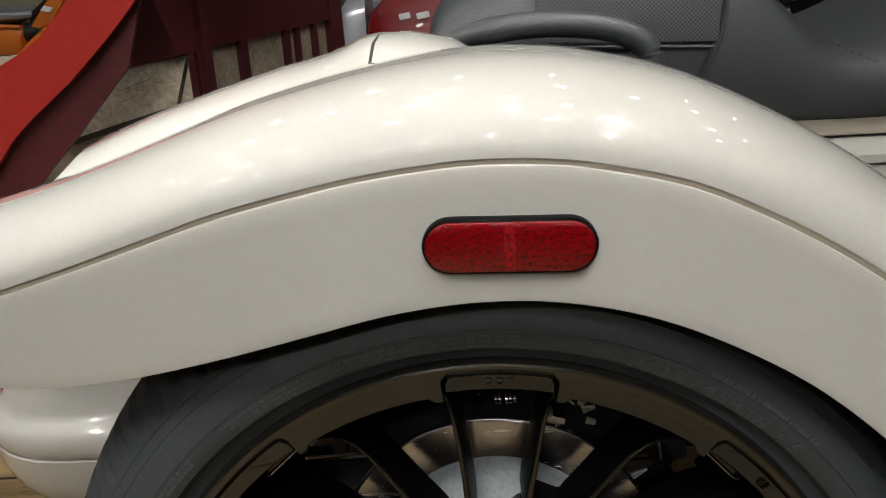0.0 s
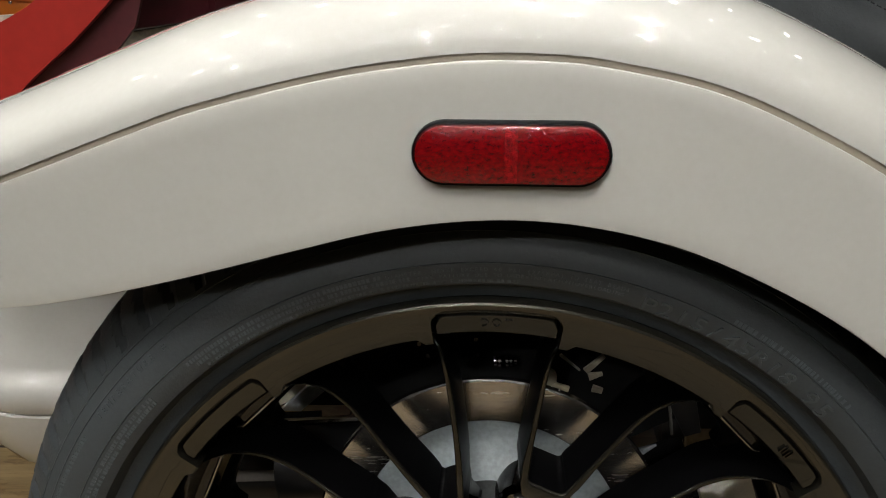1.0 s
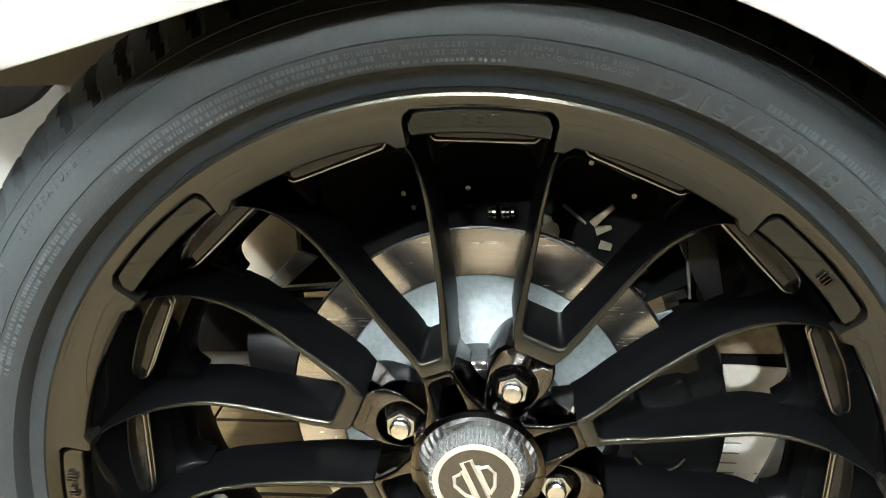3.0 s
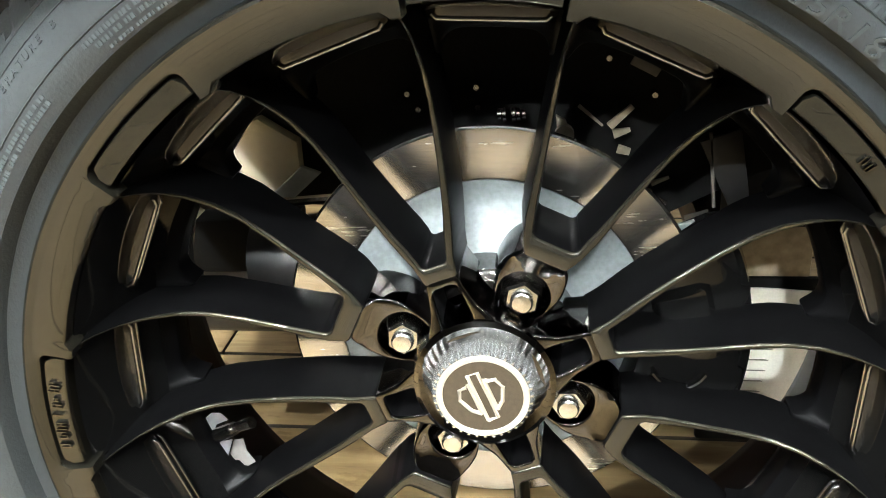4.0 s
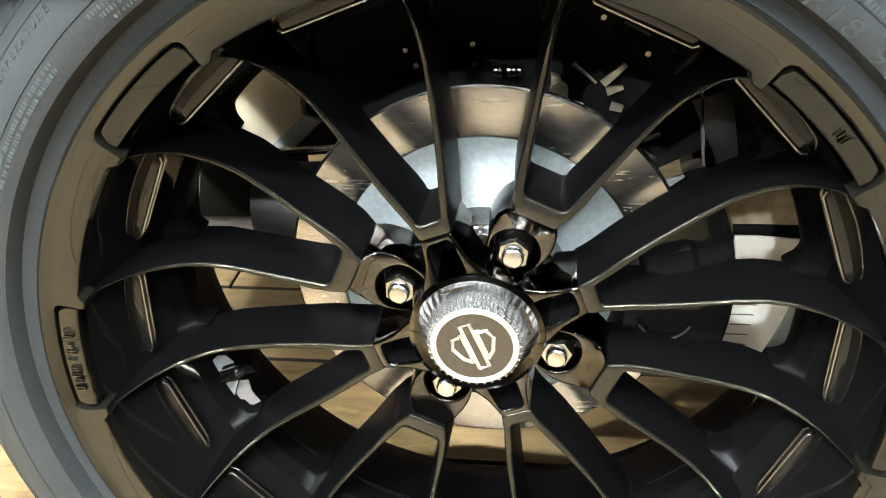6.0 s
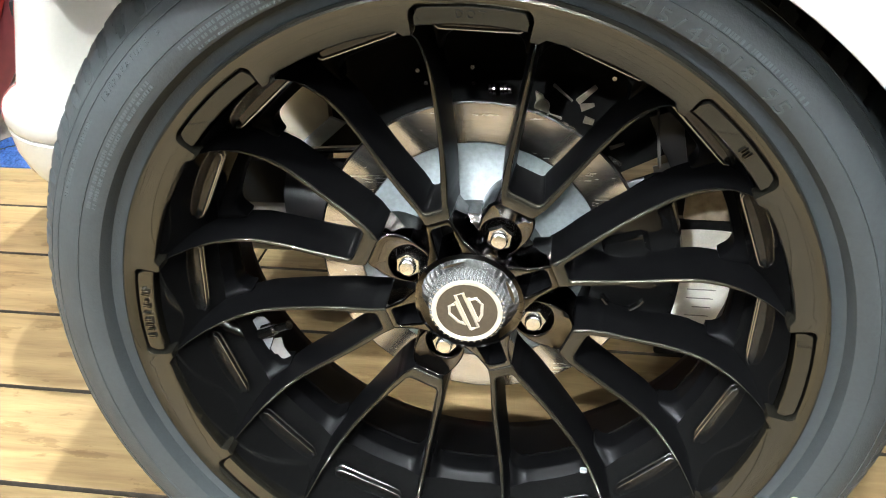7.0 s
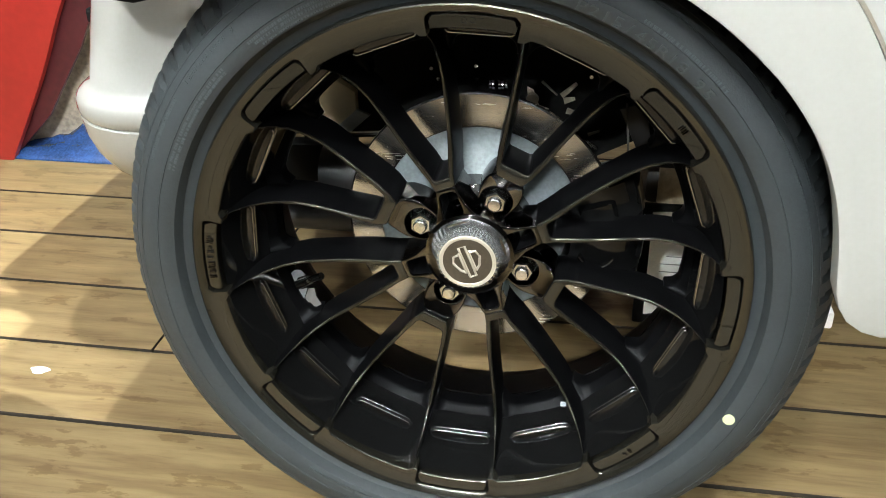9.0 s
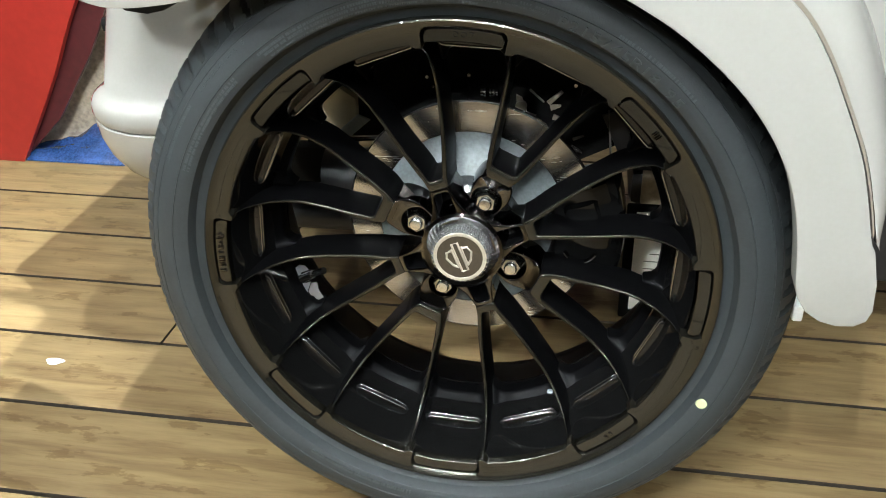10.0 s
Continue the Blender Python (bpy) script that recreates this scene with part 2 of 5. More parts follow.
def shade_flanks(me, side_mat, facing=0.45):
    """Faces that look outward keep the first material; the flanks take the second, with shade in its colour."""
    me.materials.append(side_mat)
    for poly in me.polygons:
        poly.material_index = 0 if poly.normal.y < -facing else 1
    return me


def part(name, bm, mat, parent=None, label="", smooth=True, sharp=38):
    ob = new(name, mesh_of(name, bm, mat, smooth, sharp))
    ob.parent = parent
    return tagged(ob, label)


def thing(name, at=(0, 0, 0), label="", category="", group="", kind=""):
    ob = new(name)
    ob.location = at
    return tagged(ob, label, category, group, kind)


def wheel_point(r, a, y):
    """A place on the wheel: radius, degrees clockwise from the top, depth behind the rim face."""
    return Vector((r * math.sin(radians(a)), y, r * math.cos(radians(a))))


def lathe(profile, steps=128, start=0.0, end=360.0):
    """Turns (radius, depth) pairs round the wheel's axis."""
    bm = bmesh.new()
    full = end - start >= 360
    count = steps if full else steps + 1
    rings = [[bm.verts.new(wheel_point(r, start + (end - start) * i / steps, y)) for r, y in profile] for i in range(count)]
    for i in range(steps):
        a, b = rings[i], rings[(i + 1) % count]
        for j in range(len(profile) - 1):
            if profile[j][0] < 1e-5 and profile[j + 1][0] < 1e-5:
                continue
            bm.faces.new((a[j], a[j + 1], b[j + 1], b[j]))
    return bm


def loft(sections, closed=True, caps=True):
    """A skin over a row of outlines with the same number of points."""
    bm = bmesh.new()
    rows = [[bm.verts.new(p) for p in s] for s in sections]
    n = len(rows[0])
    for a, b in zip(rows, rows[1:]):
        for j in range(n if closed else n - 1):
            k = (j + 1) % n
            bm.faces.new((a[j], a[k], b[k], b[j]))
    if caps and closed:
        bm.faces.new(rows[0])
        bm.faces.new(list(reversed(rows[-1])))
    return bm


def box(size, at=(0, 0, 0), bevel=0.0, turn=None):
    bm = bmesh.new()
    bmesh.ops.create_cube(bm, size=1, matrix=Matrix.Diagonal((*size, 1)))
    if bevel:
        bmesh.ops.bevel(bm, geom=list(bm.edges), offset=bevel, segments=2, affect="EDGES", profile=0.5)
    m = Matrix.Translation(at) @ (turn or Matrix())
    bmesh.ops.transform(bm, matrix=m, verts=bm.verts)
    return bm


def rod(points, radius, sides=10, closed=False):
    """A round bar along a line of places; radius may be one number or one for each place."""
    points = [Vector(p) for p in points]
    radii = radius if isinstance(radius, (list, tuple)) else [radius] * len(points)
    sections = []
    for i, p in enumerate(points):
        way = (points[min(i + 1, len(points) - 1)] - points[max(i - 1, 0)]).normalized()
        side = way.cross(Vector((0, 0, 1)) if abs(way.z) < 0.9 else Vector((0, 1, 0))).normalized()
        up = side.cross(way)
        sections.append([p + radii[i] * (math.cos(t) * side + math.sin(t) * up) for t in (2 * math.pi * k / sides for k in range(sides))])
    return loft(sections)


def plate(outline, y0, y1, bevel=0.0):
    """A flat shape given in (x, z), from depth y0 back to y1, with an eased front edge."""
    bm = bmesh.new()
    front = [bm.verts.new((x, y0, z)) for x, z in outline]
    face = bm.faces.new(front)
    made = bmesh.ops.extrude_face_region(bm, geom=[face])
    bmesh.ops.translate(bm, vec=(0, y1 - y0, 0), verts=[v for v in made["geom"] if isinstance(v, bmesh.types.BMVert)])
    if bevel:
        edges = [e for e in bm.edges if all(abs(v.co.y - y0) < 1e-7 for v in e.verts)]
        bmesh.ops.bevel(bm, geom=edges, offset=bevel, segments=2, affect="EDGES", profile=0.5)
    return bm


def merge(*many):
    whole = bmesh.new()
    for bm in many:
        me = bpy.data.meshes.new("piece")
        bm.to_mesh(me)
        bm.free()
        whole.from_mesh(me)
        bpy.data.meshes.remove(me)
    return whole


def smooth_line(points, count):
    """Evenly many places on a soft curve through the given ones (Catmull-Rom)."""
    pts = [Vector(p) for p in points]
    pts = [pts[0] * 2 - pts[1]] + pts + [pts[-1] * 2 - pts[-2]]
    out = []
    spans = len(pts) - 3
    for i in range(count):
        f = i / (count - 1) * spans
        k = min(int(f), spans - 1)
        t = f - k
        a, b, c, d = pts[k:k + 4]
        out.append(0.5 * ((2 * b) + (c - a) * t + (2 * a - 5 * b + 4 * c - d) * t * t + (3 * b - a - 3 * c + d) * t ** 3))
    return out


def letters(text, size, depth):
    """The mesh of a line of raised letters in the x-z plane, facing -y, centred."""
    curve = bpy.data.curves.new("letters", "FONT")
    curve.body, curve.size, curve.extrude, curve.align_x, curve.align_y = text, size, depth, "CENTER", "CENTER"
    curve.resolution_u = 2
    ob = bpy.data.objects.new("letters", curve)
    bm = bmesh.new()
    me = ob.to_mesh()
    bm.from_mesh(me)
    ob.to_mesh_clear()
    bpy.data.objects.remove(ob)
    bpy.data.curves.remove(curve)
    bmesh.ops.transform(bm, matrix=Matrix.Rotation(radians(90), 4, "X"), verts=bm.verts)
    return bm

# ---- setting ----
FLOOR_X, FLOOR_Y, BOARD = (-4.0, 4.0), (-3.2, 4.2), 0.161


# added room shell; its grey is set for bounced fill light
def wall(name, size, at, mat, label):
    ob = new(name, mesh_of(name, box(size, at, 0.01), mat))
    return tagged(ob, label, "wall", kind="structure")


wall("wall_north", (8.4, 0.2, 3.6), (0, 4.4, 1.8), DARK_WALL, "dark plain showroom wall behind the bikes")
wall("wall_south", (8.4, 0.2, 3.6), (0, -5.5, 1.8), DARK_WALL, "dark plain showroom wall behind the viewer")
wall("wall_east", (0.2, 9.7, 3.6), (4.2, -0.55, 1.8), DARK_WALL, "dark plain side wall of the showroom")
wall("wall_west", (0.2, 9.7, 3.6), (-4.2, -0.55, 1.8), DARK_WALL, "dark plain side wall of the showroom")
tagged(new("ceiling", mesh_of("ceiling", box((8.8, 10.5, 0.2), (0, -0.6, 3.7), 0.01), DARK_WALL)),
       "dark showroom ceiling carrying many small spotlights", "ceiling", kind="structure")

floor = tagged(new("floor", mesh_of("floor", box((8.8, 10.5, 0.1), (0, -0.6, -0.08)), BLACK)),
               "dark subfloor under pale worn pine boards", "floor", kind="structure")


def board_mesh(length):
    me = mesh_of("board", box((length - 0.003, BOARD - 0.0062, 0.028), (0, 0, -0.014), 0.0012), PINE, smooth=False)
    me.materials.append(JOINT)
    for poly in me.polygons:
        poly.material_index = 0 if poly.normal.z > 0.5 else 1
    return me


board_meshes = {n: board_mesh(n) for n in (1.2, 1.6, 2.0, 2.4)}
rng = random.Random(5)
row = 0
y = 0.302 + BOARD / 2 - BOARD * 36
while y < FLOOR_Y[1]:
    # one joint is known: x = -0.486 in the row behind the first seam
    known = abs(y - (0.302 + BOARD / 2)) < 0.01
    x = -0.486 - 2.0 * 2 if known else FLOOR_X[0] - rng.uniform(0.1, 1.4)
    while x < FLOOR_X[1]:
        n = 2.0 if known else rng.choice((1.6, 2.0, 2.4))
        x0, x1 = max(x, -4.09), min(x + n, 4.09)
        b = new("board", board_meshes[n])
        b.location = ((x0 + x1) / 2, y, rng.uniform(-0.0008, 0.0))
        b.scale.x = (x1 - x0) / n
        b.parent = floor
        x += n
    y += BOARD

# ceiling spots: small round lamps, mirrored as dots in the gloss paint
def lamp_meshes(k, lens_mat):
    """Housing and round lens of a spot, k times the small one."""
    shell = [(0.0, -0.14), (0.040 * k, -0.14), (0.054 * k, -0.10), (0.064 * k, 0.0), (0.061 * k, 0.0), (0.059 * k, -0.02)]
    disc_line = [(0.026 * k * math.sin(math.pi * i / 10), 0.026 * k * math.cos(math.pi * i / 10)) for i in range(20)]
    return mesh_of("housing", lathe(shell, 20), BLACK), mesh_of("lens", plate(disc_line, -0.012, -0.008), lens_mat)


small_lamp, wide_lamp = lamp_meshes(1.1, LAMP_DIM), lamp_meshes(2.2, LAMP_WIDE)


def spotlight(at, target, meshes):
    at = Vector(at)
    s = thing("ceiling_spotlight", at, "small black ceiling spotlight with a lit lens", "spotlight", "spotlights under the ceiling")
    s.rotation_mode = "QUATERNION"
    s.rotation_quaternion = (Vector(target) - at).to_track_quat("Y", "Z")
    for name, me in zip(("housing", "lens"), meshes):
        o = new(name, me)
        o.parent = s
    stem = new("stem", spot_stem)
    stem.parent = s
    stem.rotation_mode = "QUATERNION"
    stem.rotation_quaternion = s.rotation_quaternion.inverted()
    return s


spot_stem = mesh_of("stem", rod([(0, 0, 0.04), (0, 0, 0.41)], 0.009), BLACK)
for x, y, z, share, cone, goal in KEY_SPOTS:
    aim = Vector(goal) - Vector((x, y, z))
    spotlight((x, y, z), goal, wide_lamp)
    lamp = bpy.data.lights.new("spot_beam", "AREA")
    lamp.shape, lamp.size, lamp.energy, lamp.color, lamp.spread = "DISK", 0.035, WATT * share, (1.0, 0.99, 0.97), radians(cone)
    beam = new("spot_beam", lamp)
    beam.matrix_world = look(Vector((x, y, z)) + aim.normalized() * 0.016, goal)
for i in range(8):
    for j in range(9):
        if (i * 5 + j * 3) % 7 == 0:
            continue
        spotlight((-2.9 + i * 0.83 + rng.uniform(-0.3, 0.3), -4.6 + j * 0.95 + rng.uniform(-0.3, 0.3), 3.2),
                  (rng.uniform(-1.2, 1.2), rng.uniform(-0.8, 1.2), 0.0), wide_lamp if (i + 2 * j) % 3 == 0 else small_lamp)

# ---- red gate: sloping board frame and a maroon side with set-in panels ----
gate = thing("display_gate", (0, 0, 0), "red and maroon display gate with grey panels", "display gate")
inner = smooth_line([(-1.09, 0, 0), (-0.983, 0, 0.186), (-0.905, 0, 0.34), (-0.785, 0, 0.525), (-0.645, 0, 0.640), (-0.534, 0, 0.745), (-0.42, 0, 0.88), (-0.30, 0, 1.05)], 28)
outer = smooth_line([(-1.45, 0, 0), (-1.33, 0, 0.186), (-1.22, 0, 0.34), (-1.05, 0, 0.50), (-0.83, 0, 0.63), (-0.68, 0, 0.712), (-0.56, 0, 0.87), (-0.45, 0, 1.08)], 28)
part("front_board", loft([[(o.x, 0.93, o.z), (i.x, 0.93, i.z), (i.x, 0.945, i.z), (o.x, 0.945, o.z)] for o, i in zip(outer, inner)]), RED, gate, "bright red sloping front board")
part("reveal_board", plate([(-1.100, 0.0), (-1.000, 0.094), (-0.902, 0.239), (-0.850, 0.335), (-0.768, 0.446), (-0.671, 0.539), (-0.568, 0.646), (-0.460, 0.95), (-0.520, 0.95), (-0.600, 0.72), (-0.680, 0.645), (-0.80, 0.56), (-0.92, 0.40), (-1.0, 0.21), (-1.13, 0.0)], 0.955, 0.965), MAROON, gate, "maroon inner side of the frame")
part("panel_rail", loft([[(x, y - 0.006, z), (x, y - 0.006, z + 0.010), (x, y + 0.004, z + 0.010), (x, y + 0.004, z)] for x, y, z in ((-0.900, 1.068, 0.459), (-0.545, 1.190, 0.542))]), JOINT, gate, "dark rail across the panel")
part("panel", loft([[(x, y, 0.0), (x, y, 0.66), (x, y + 0.014, 0.66), (x, y + 0.014, 0.0)] for x, y in ((-1.14, 0.985), (-0.541, 1.192))]), STONE, gate, "grey tan set-in panel with fine scratches")
for line in ([(-0.600, 0.625), (-0.604, 0.610), (-0.617, 0.596), (-0.644, 0.588), (-0.669, 0.580)], [(-0.611, 0.591), (-0.588, 0.586), (-0.567, 0.590), (-0.556, 0.594)], [(-0.684, 0.562), (-0.664, 0.562), (-0.639, 0.570)], [(-0.666, 0.595), (-0.653, 0.582), (-0.629, 0.577)]):
    part("scratch", rod([(p.x, 0.985 + (p.x + 1.14) * 0.3456 + 0.0003, p.z) for p in smooth_line([(x, 0, z) for x, z in line], 14)], 0.0005, 5), JOINT, gate)
# dark rods draw the shade of the gaps round the panel
part("panel_edge", rod([(-0.665, 1.148, 0.6225), (-0.543, 1.189, 0.6365)], 0.0030, 6), JOINT, gate, "dark rod for the shade in the gap above the panel")
part("panel_edge", rod([(-0.543, 1.189, 0.6365), (-0.569, 1.179, 0.557), (-0.58, 1.175, 0.52)], 0.0035, 6), JOINT, gate, "dark rod for the shade in the gap beside the panel")
WA, WB = Vector((-0.60, 1.0, 0)), Vector((-0.32, 1.9, 0))
along = (WB - WA).normalized()
back = Vector((-along.y, along.x, 0))


def on_gate(s, z, d=0.0):
    p = WA + along * s + back * d
    return Vector((p.x, p.y, z))


def gate_block(s0, s1, z0, z1, d0, d1):
    return loft([[on_gate(s, z0, d0), on_gate(s, z1, d0), on_gate(s, z1, d1), on_gate(s, z0, d1)] for s in (s0, s1)])


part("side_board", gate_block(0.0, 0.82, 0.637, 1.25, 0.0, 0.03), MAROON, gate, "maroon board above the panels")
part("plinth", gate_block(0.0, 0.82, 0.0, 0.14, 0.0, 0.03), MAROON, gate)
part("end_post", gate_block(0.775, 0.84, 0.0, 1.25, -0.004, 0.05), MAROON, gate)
panel_edges = [(-0.14, 0.197), (0.211, 0.222), (0.262, 0.374), (0.400, 0.560), (0.578, 0.612), (0.626, 0.695), (0.710, 0.774)]
for (a0, a1), (b0, b1) in zip(panel_edges, panel_edges[1:]):
    part("mullion", gate_block(a1, b0, 0.14, 0.637, 0.0, 0.03), MAROON, gate)
for a0, a1 in panel_edges[1:]:
    part("panel", gate_block(a0, a1, 0.14, 0.637, 0.012, 0.03), STONE, gate, "grey tan set-in panel with fine scratches")
part("upright_rail", gate_block(0.226, 0.25, 0.14, 1.25, -0.014, 0.0), MAROON, gate)

# ---- rear wheel and trike ----
trike = thing("motorcycle_trike", (0, 0, 0), "cream three-wheeled motorcycle with dark spoked wheel and grey seat", "motorcycle")
wheel = part("rear_wheel", lathe([(0.2238, 0.010), (0.2215, 0.020), (0.2165, 0.050), (0.2120, 0.066), (0.2060, 0.080), (0.1990, 0.100), (0.1990, 0.112), (0.2200, 0.113), (0.2250, 0.10), (0.2300, 0.02), (0.2380, 0.010)], 144), BARREL, trike, "deep-dished gloss black alloy wheel")
wheel.matrix_basis = pose(*CENTRE, 0, PHASE, 0)


# rear of the barrel takes the shaded near-black instead of the wheel's gloss
part("barrel", lathe([(0.1990, 0.1122), (0.2040, 0.130), (0.2140, 0.165), (0.2215, 0.186), (0.2290, 0.192), (0.2460, 0.194), (0.2460, 0.188), (0.2330, 0.180), (0.2200, 0.1122)], 144), FLANK, wheel, "black rear barrel of the wheel")


def inner_edge(a):
    """Radius of the rim face's inner edge: eight pad bays with a small tooth at each side."""
    d = abs((a + 22.5) % 45 - 22.5)
    if d < 9.2:
        e = (9.2 - d) * math.pi / 180 * 0.23
        c = 0.0065
        return 0.2385 - (c - math.sqrt(max(0, c * c - (c - e) ** 2)) if e < c else 0)
    if d < 10.5:
        return 0.2206
    if d < 11.6:
        return 0.2206 + (d - 10.5) / 1.1 * 0.0036
    return 0.2242


bm = bmesh.new()
marks = sorted({round(i * 0.75, 3) for i in range(480)} | {round(k * 45 + s * d, 3) % 360 for k in range(8) for s in (-1, 1) for d in (9.19, 9.21, 9.0, 8.8, 8.5, 8.2, 10.49, 10.51, 11.6, 7.9)})
rings = []
for a in marks:
    r = inner_edge(a)
    rings.append([bm.verts.new(wheel_point(q, a, y)) for q, y in ((r, 0.016), (r, 0.0016), (r + 0.0008, 0.0006), (0.2400, 0.0000), (0.2425, -0.0016), (0.2445, -0.0026), (0.2460, -0.0020), (0.2470, -0.0002), (0.2472, 0.010))])
for i in range(len(rings)):
    a, b = rings[i], rings[(i + 1) % len(rings)]
    for j in range(8):
        bm.faces.new((a[j], a[j + 1], b[j + 1], b[j]))
part("rim_face", bm, GLOSS, wheel, "gloss bronze-black machined rim face with toothed inner edge")

bm = bmesh.new()
outer_r, inner_r, half, corner = 0.2370, 0.2258, 8.5, 0.005
ts = [-half + 2 * half * i / 24 for i in range(25)]


def pad_top(d):
    e = (half - abs(d)) * math.pi / 180 * 0.23
    return outer_r - (corner - math.sqrt(max(0, corner ** 2 - (corner - e) ** 2)) if e < corner else 0)


rows = [[bm.verts.new(wheel_point(q, d, y)) for q, y in ((inner_r, 0.014), (inner_r, 0.0036), (inner_r + 0.0008, 0.0028), (pad_top(d) - 0.0006, 0.0022), (pad_top(d), 0.0030), (pad_top(d), 0.014))] for d in ts]
for a, b in zip(rows, rows[1:]):
    for j in range(5):
        bm.faces.new((a[j], a[j + 1], b[j + 1], b[j]))
bm.faces.new(rows[0])
bm.faces.new(list(reversed(rows[-1])))
pad_mesh = mesh_of("rim_pad", bm, GLOSS)
for k in range(8):
    o = new("rim_pad", pad_mesh)
    o.parent, o.matrix_basis = wheel, pose(0, 0, 0, 0, 45 * k, 0)

# raised bars in the sixteen bays of the dish
bar_sections = []
for i in range(13):
    t = -1 + i / 6
    k = math.sqrt(max(0.06, 1 - abs(t) ** 14))
    a = t * 8.6
    r = 0.2130 / math.cos(radians(a)) * math.cos(radians(8.6)) + 0.0006
    bar_sections.append([wheel_point(r - dr * k, a, 0.0565 + 0.50 * dy * k) for dr, dy in ((-0.006, -0.0060), (0.0018, -0.0054), (0.0030, -0.0044), (0.0030, -0.0036), (0.0018, -0.0024), (0.0016, 0.0024), (0.0028, 0.0036), (0.0028, 0.0046), (0.0014, 0.0056), (-0.006, 0.0062))])
bar_mesh = mesh_of("dish_bar", loft(bar_sections), BAR)
# thin bright rods added along each bar for its highlight lines
ridge_line = lambda y: [wheel_point(0.2108 / math.cos(radians(a)) * math.cos(radians(7.9)) + (0.0022 if abs(a) > 7.5 else 0.0), a, y) for a in (-7.9, -7.3, -5.5, -3.5, -1.2, 1.2, 3.5, 5.5, 7.3, 7.9)]
ridge_mesh = mesh_of("bar_edge", merge(rod(ridge_line(0.0538), 0.0012, 12), rod(ridge_line(0.0593), 0.0012, 12)), BAR_EDGE)
for k in range(16):
    o = new("dish_bar", bar_mesh)
    o.parent, o.matrix_basis = wheel, pose(0, 0, 0, 0, 22.5 * k, 0)
    e = new("bar_edge", ridge_mesh)
    e.parent, e.matrix_basis = wheel, o.matrix_basis


def face_depth(r):
    """How far the spokes' front edge lies behind the rim face."""
    pts = ((0.028, 0.0545), (0.045, 0.0575), (0.066, 0.0608), (0.085, 0.0615), (0.12, 0.0635), (0.15, 0.0645), (0.17, 0.0630), (0.185, 0.0570), (0.198, 0.0470), (0.2085, 0.0355), (0.2165, 0.021), (0.2215, 0.008))
    for (r0, y0), (r1, y1) in zip(pts, pts[1:]):
        if r <= r1:
            return y0 + (y1 - y0) * max(0.0, r - r0) / (r1 - r0)
    return pts[-1][1]


def rib_edges(stations):
    """Both edges of a rib that is given as (outward, sideways, front width), from its tip inwards."""
    pts = smooth_line([Vector(p) for p in stations], 34)
    out = []
    for i, p in enumerate(pts):
        way = pts[min(i + 1, 33)] - pts[max(i - 1, 0)]
        nrm = Vector((-way.y, way.x)).normalized() * (p.z / 2)
        out.append(((p.x + nrm.x, p.y + nrm.y), (p.x - nrm.x, p.y - nrm.y)))
    return [(a, b) if a[1] < b[1] else (b, a) for a, b in out]


def hairpin(stations, foot, back=0.1085):
    """A spoke: two ribs that join in a rounded foot, skinned as one bent bar with deep flanks. foot: pairs of inner and outer edge."""
    half = rib_edges(stations) + foot
    pairs = half + [((iu, -idd), (ou, -od)) for (iu, idd), (ou, od) in reversed(half[:-1])]
    sections = []
    for (iu, idd), (ou, od) in pairs:
        a, b = Vector((iu, idd)), Vector((ou, od))
        wide = (b - a).length
        n = (b - a) / wide
        ya, yb = face_depth(a.length), face_depth(b.length)
        e = min(0.0013, wide * 0.36)
        deep = min(back, max(ya, yb) + 0.046)
        ring = []
        for p, dep in ((a - n * 0.0024, deep), (a, ya + 0.0016), (a + n * e * 0.30, ya + 0.0007), (a + n * e, ya + 0.0001), (b - n * e, yb + 0.0001), (b - n * e * 0.30, yb + 0.0007), (b, yb + 0.0016), (b + n * 0.0024, deep)):
            ring.append((p.y, dep, p.x))
        sections.append(ring)
    return loft(sections)


def corner(u0, d0, u1, d1, steps=6):
    """A quarter turn from a line along the spoke to one across it."""
    return [(u0 + (u1 - u0) * math.sin(math.pi / 2 * k / steps), d1 + (d0 - d1) * math.cos(math.pi / 2 * k / steps)) for k in range(steps + 1)]


def foot_pairs(inner, outer, inner_u, outer_u):
    """Pairs for the foot: both edges resampled alike, then straight across to the middle."""
    a = by_run(inner, 14)
    b = by_run(outer, 14)
    return list(zip(a, b)) + [((inner_u, a[-1][1] * k), (outer_u, b[-1][1] * k)) for k in (0.66, 0.33, 0.0)]


def by_run(points, count):
    """Evenly many places along a bent line in the plane."""
    run = [0.0]
    for a, b in zip(points, points[1:]):
        run.append(run[-1] + math.dist(a, b))
    out = []
    for i in range(count):
        want = run[-1] * i / (count - 1)
        k = max(j for j in range(len(points) - 1) if run[j] <= want + 1e-12)
        t = (want - run[k]) / max(1e-9, run[k + 1] - run[k])
        out.append((points[k][0] + (points[k + 1][0] - points[k][0]) * t, points[k][1] + (points[k + 1][1] - points[k][1]) * t))
    return out


LUG_RIB = [(0.2162, 0.0466, 0.0010), (0.2035, 0.0436, 0.0016), (0.190, 0.0402, 0.0028), (0.160, 0.0325, 0.0034), (0.130, 0.0250, 0.0038), (0.112, 0.0207, 0.0046), (0.1025, 0.0182, 0.0054)]
HOLE_RIB = [(0.2162, 0.0466, 0.0010), (0.2035, 0.0436, 0.0016), (0.187, 0.0395, 0.0028), (0.157, 0.0322, 0.0034), (0.130, 0.0255, 0.0038), (0.106, 0.0188, 0.0044), (0.0900, 0.0135, 0.0050)]
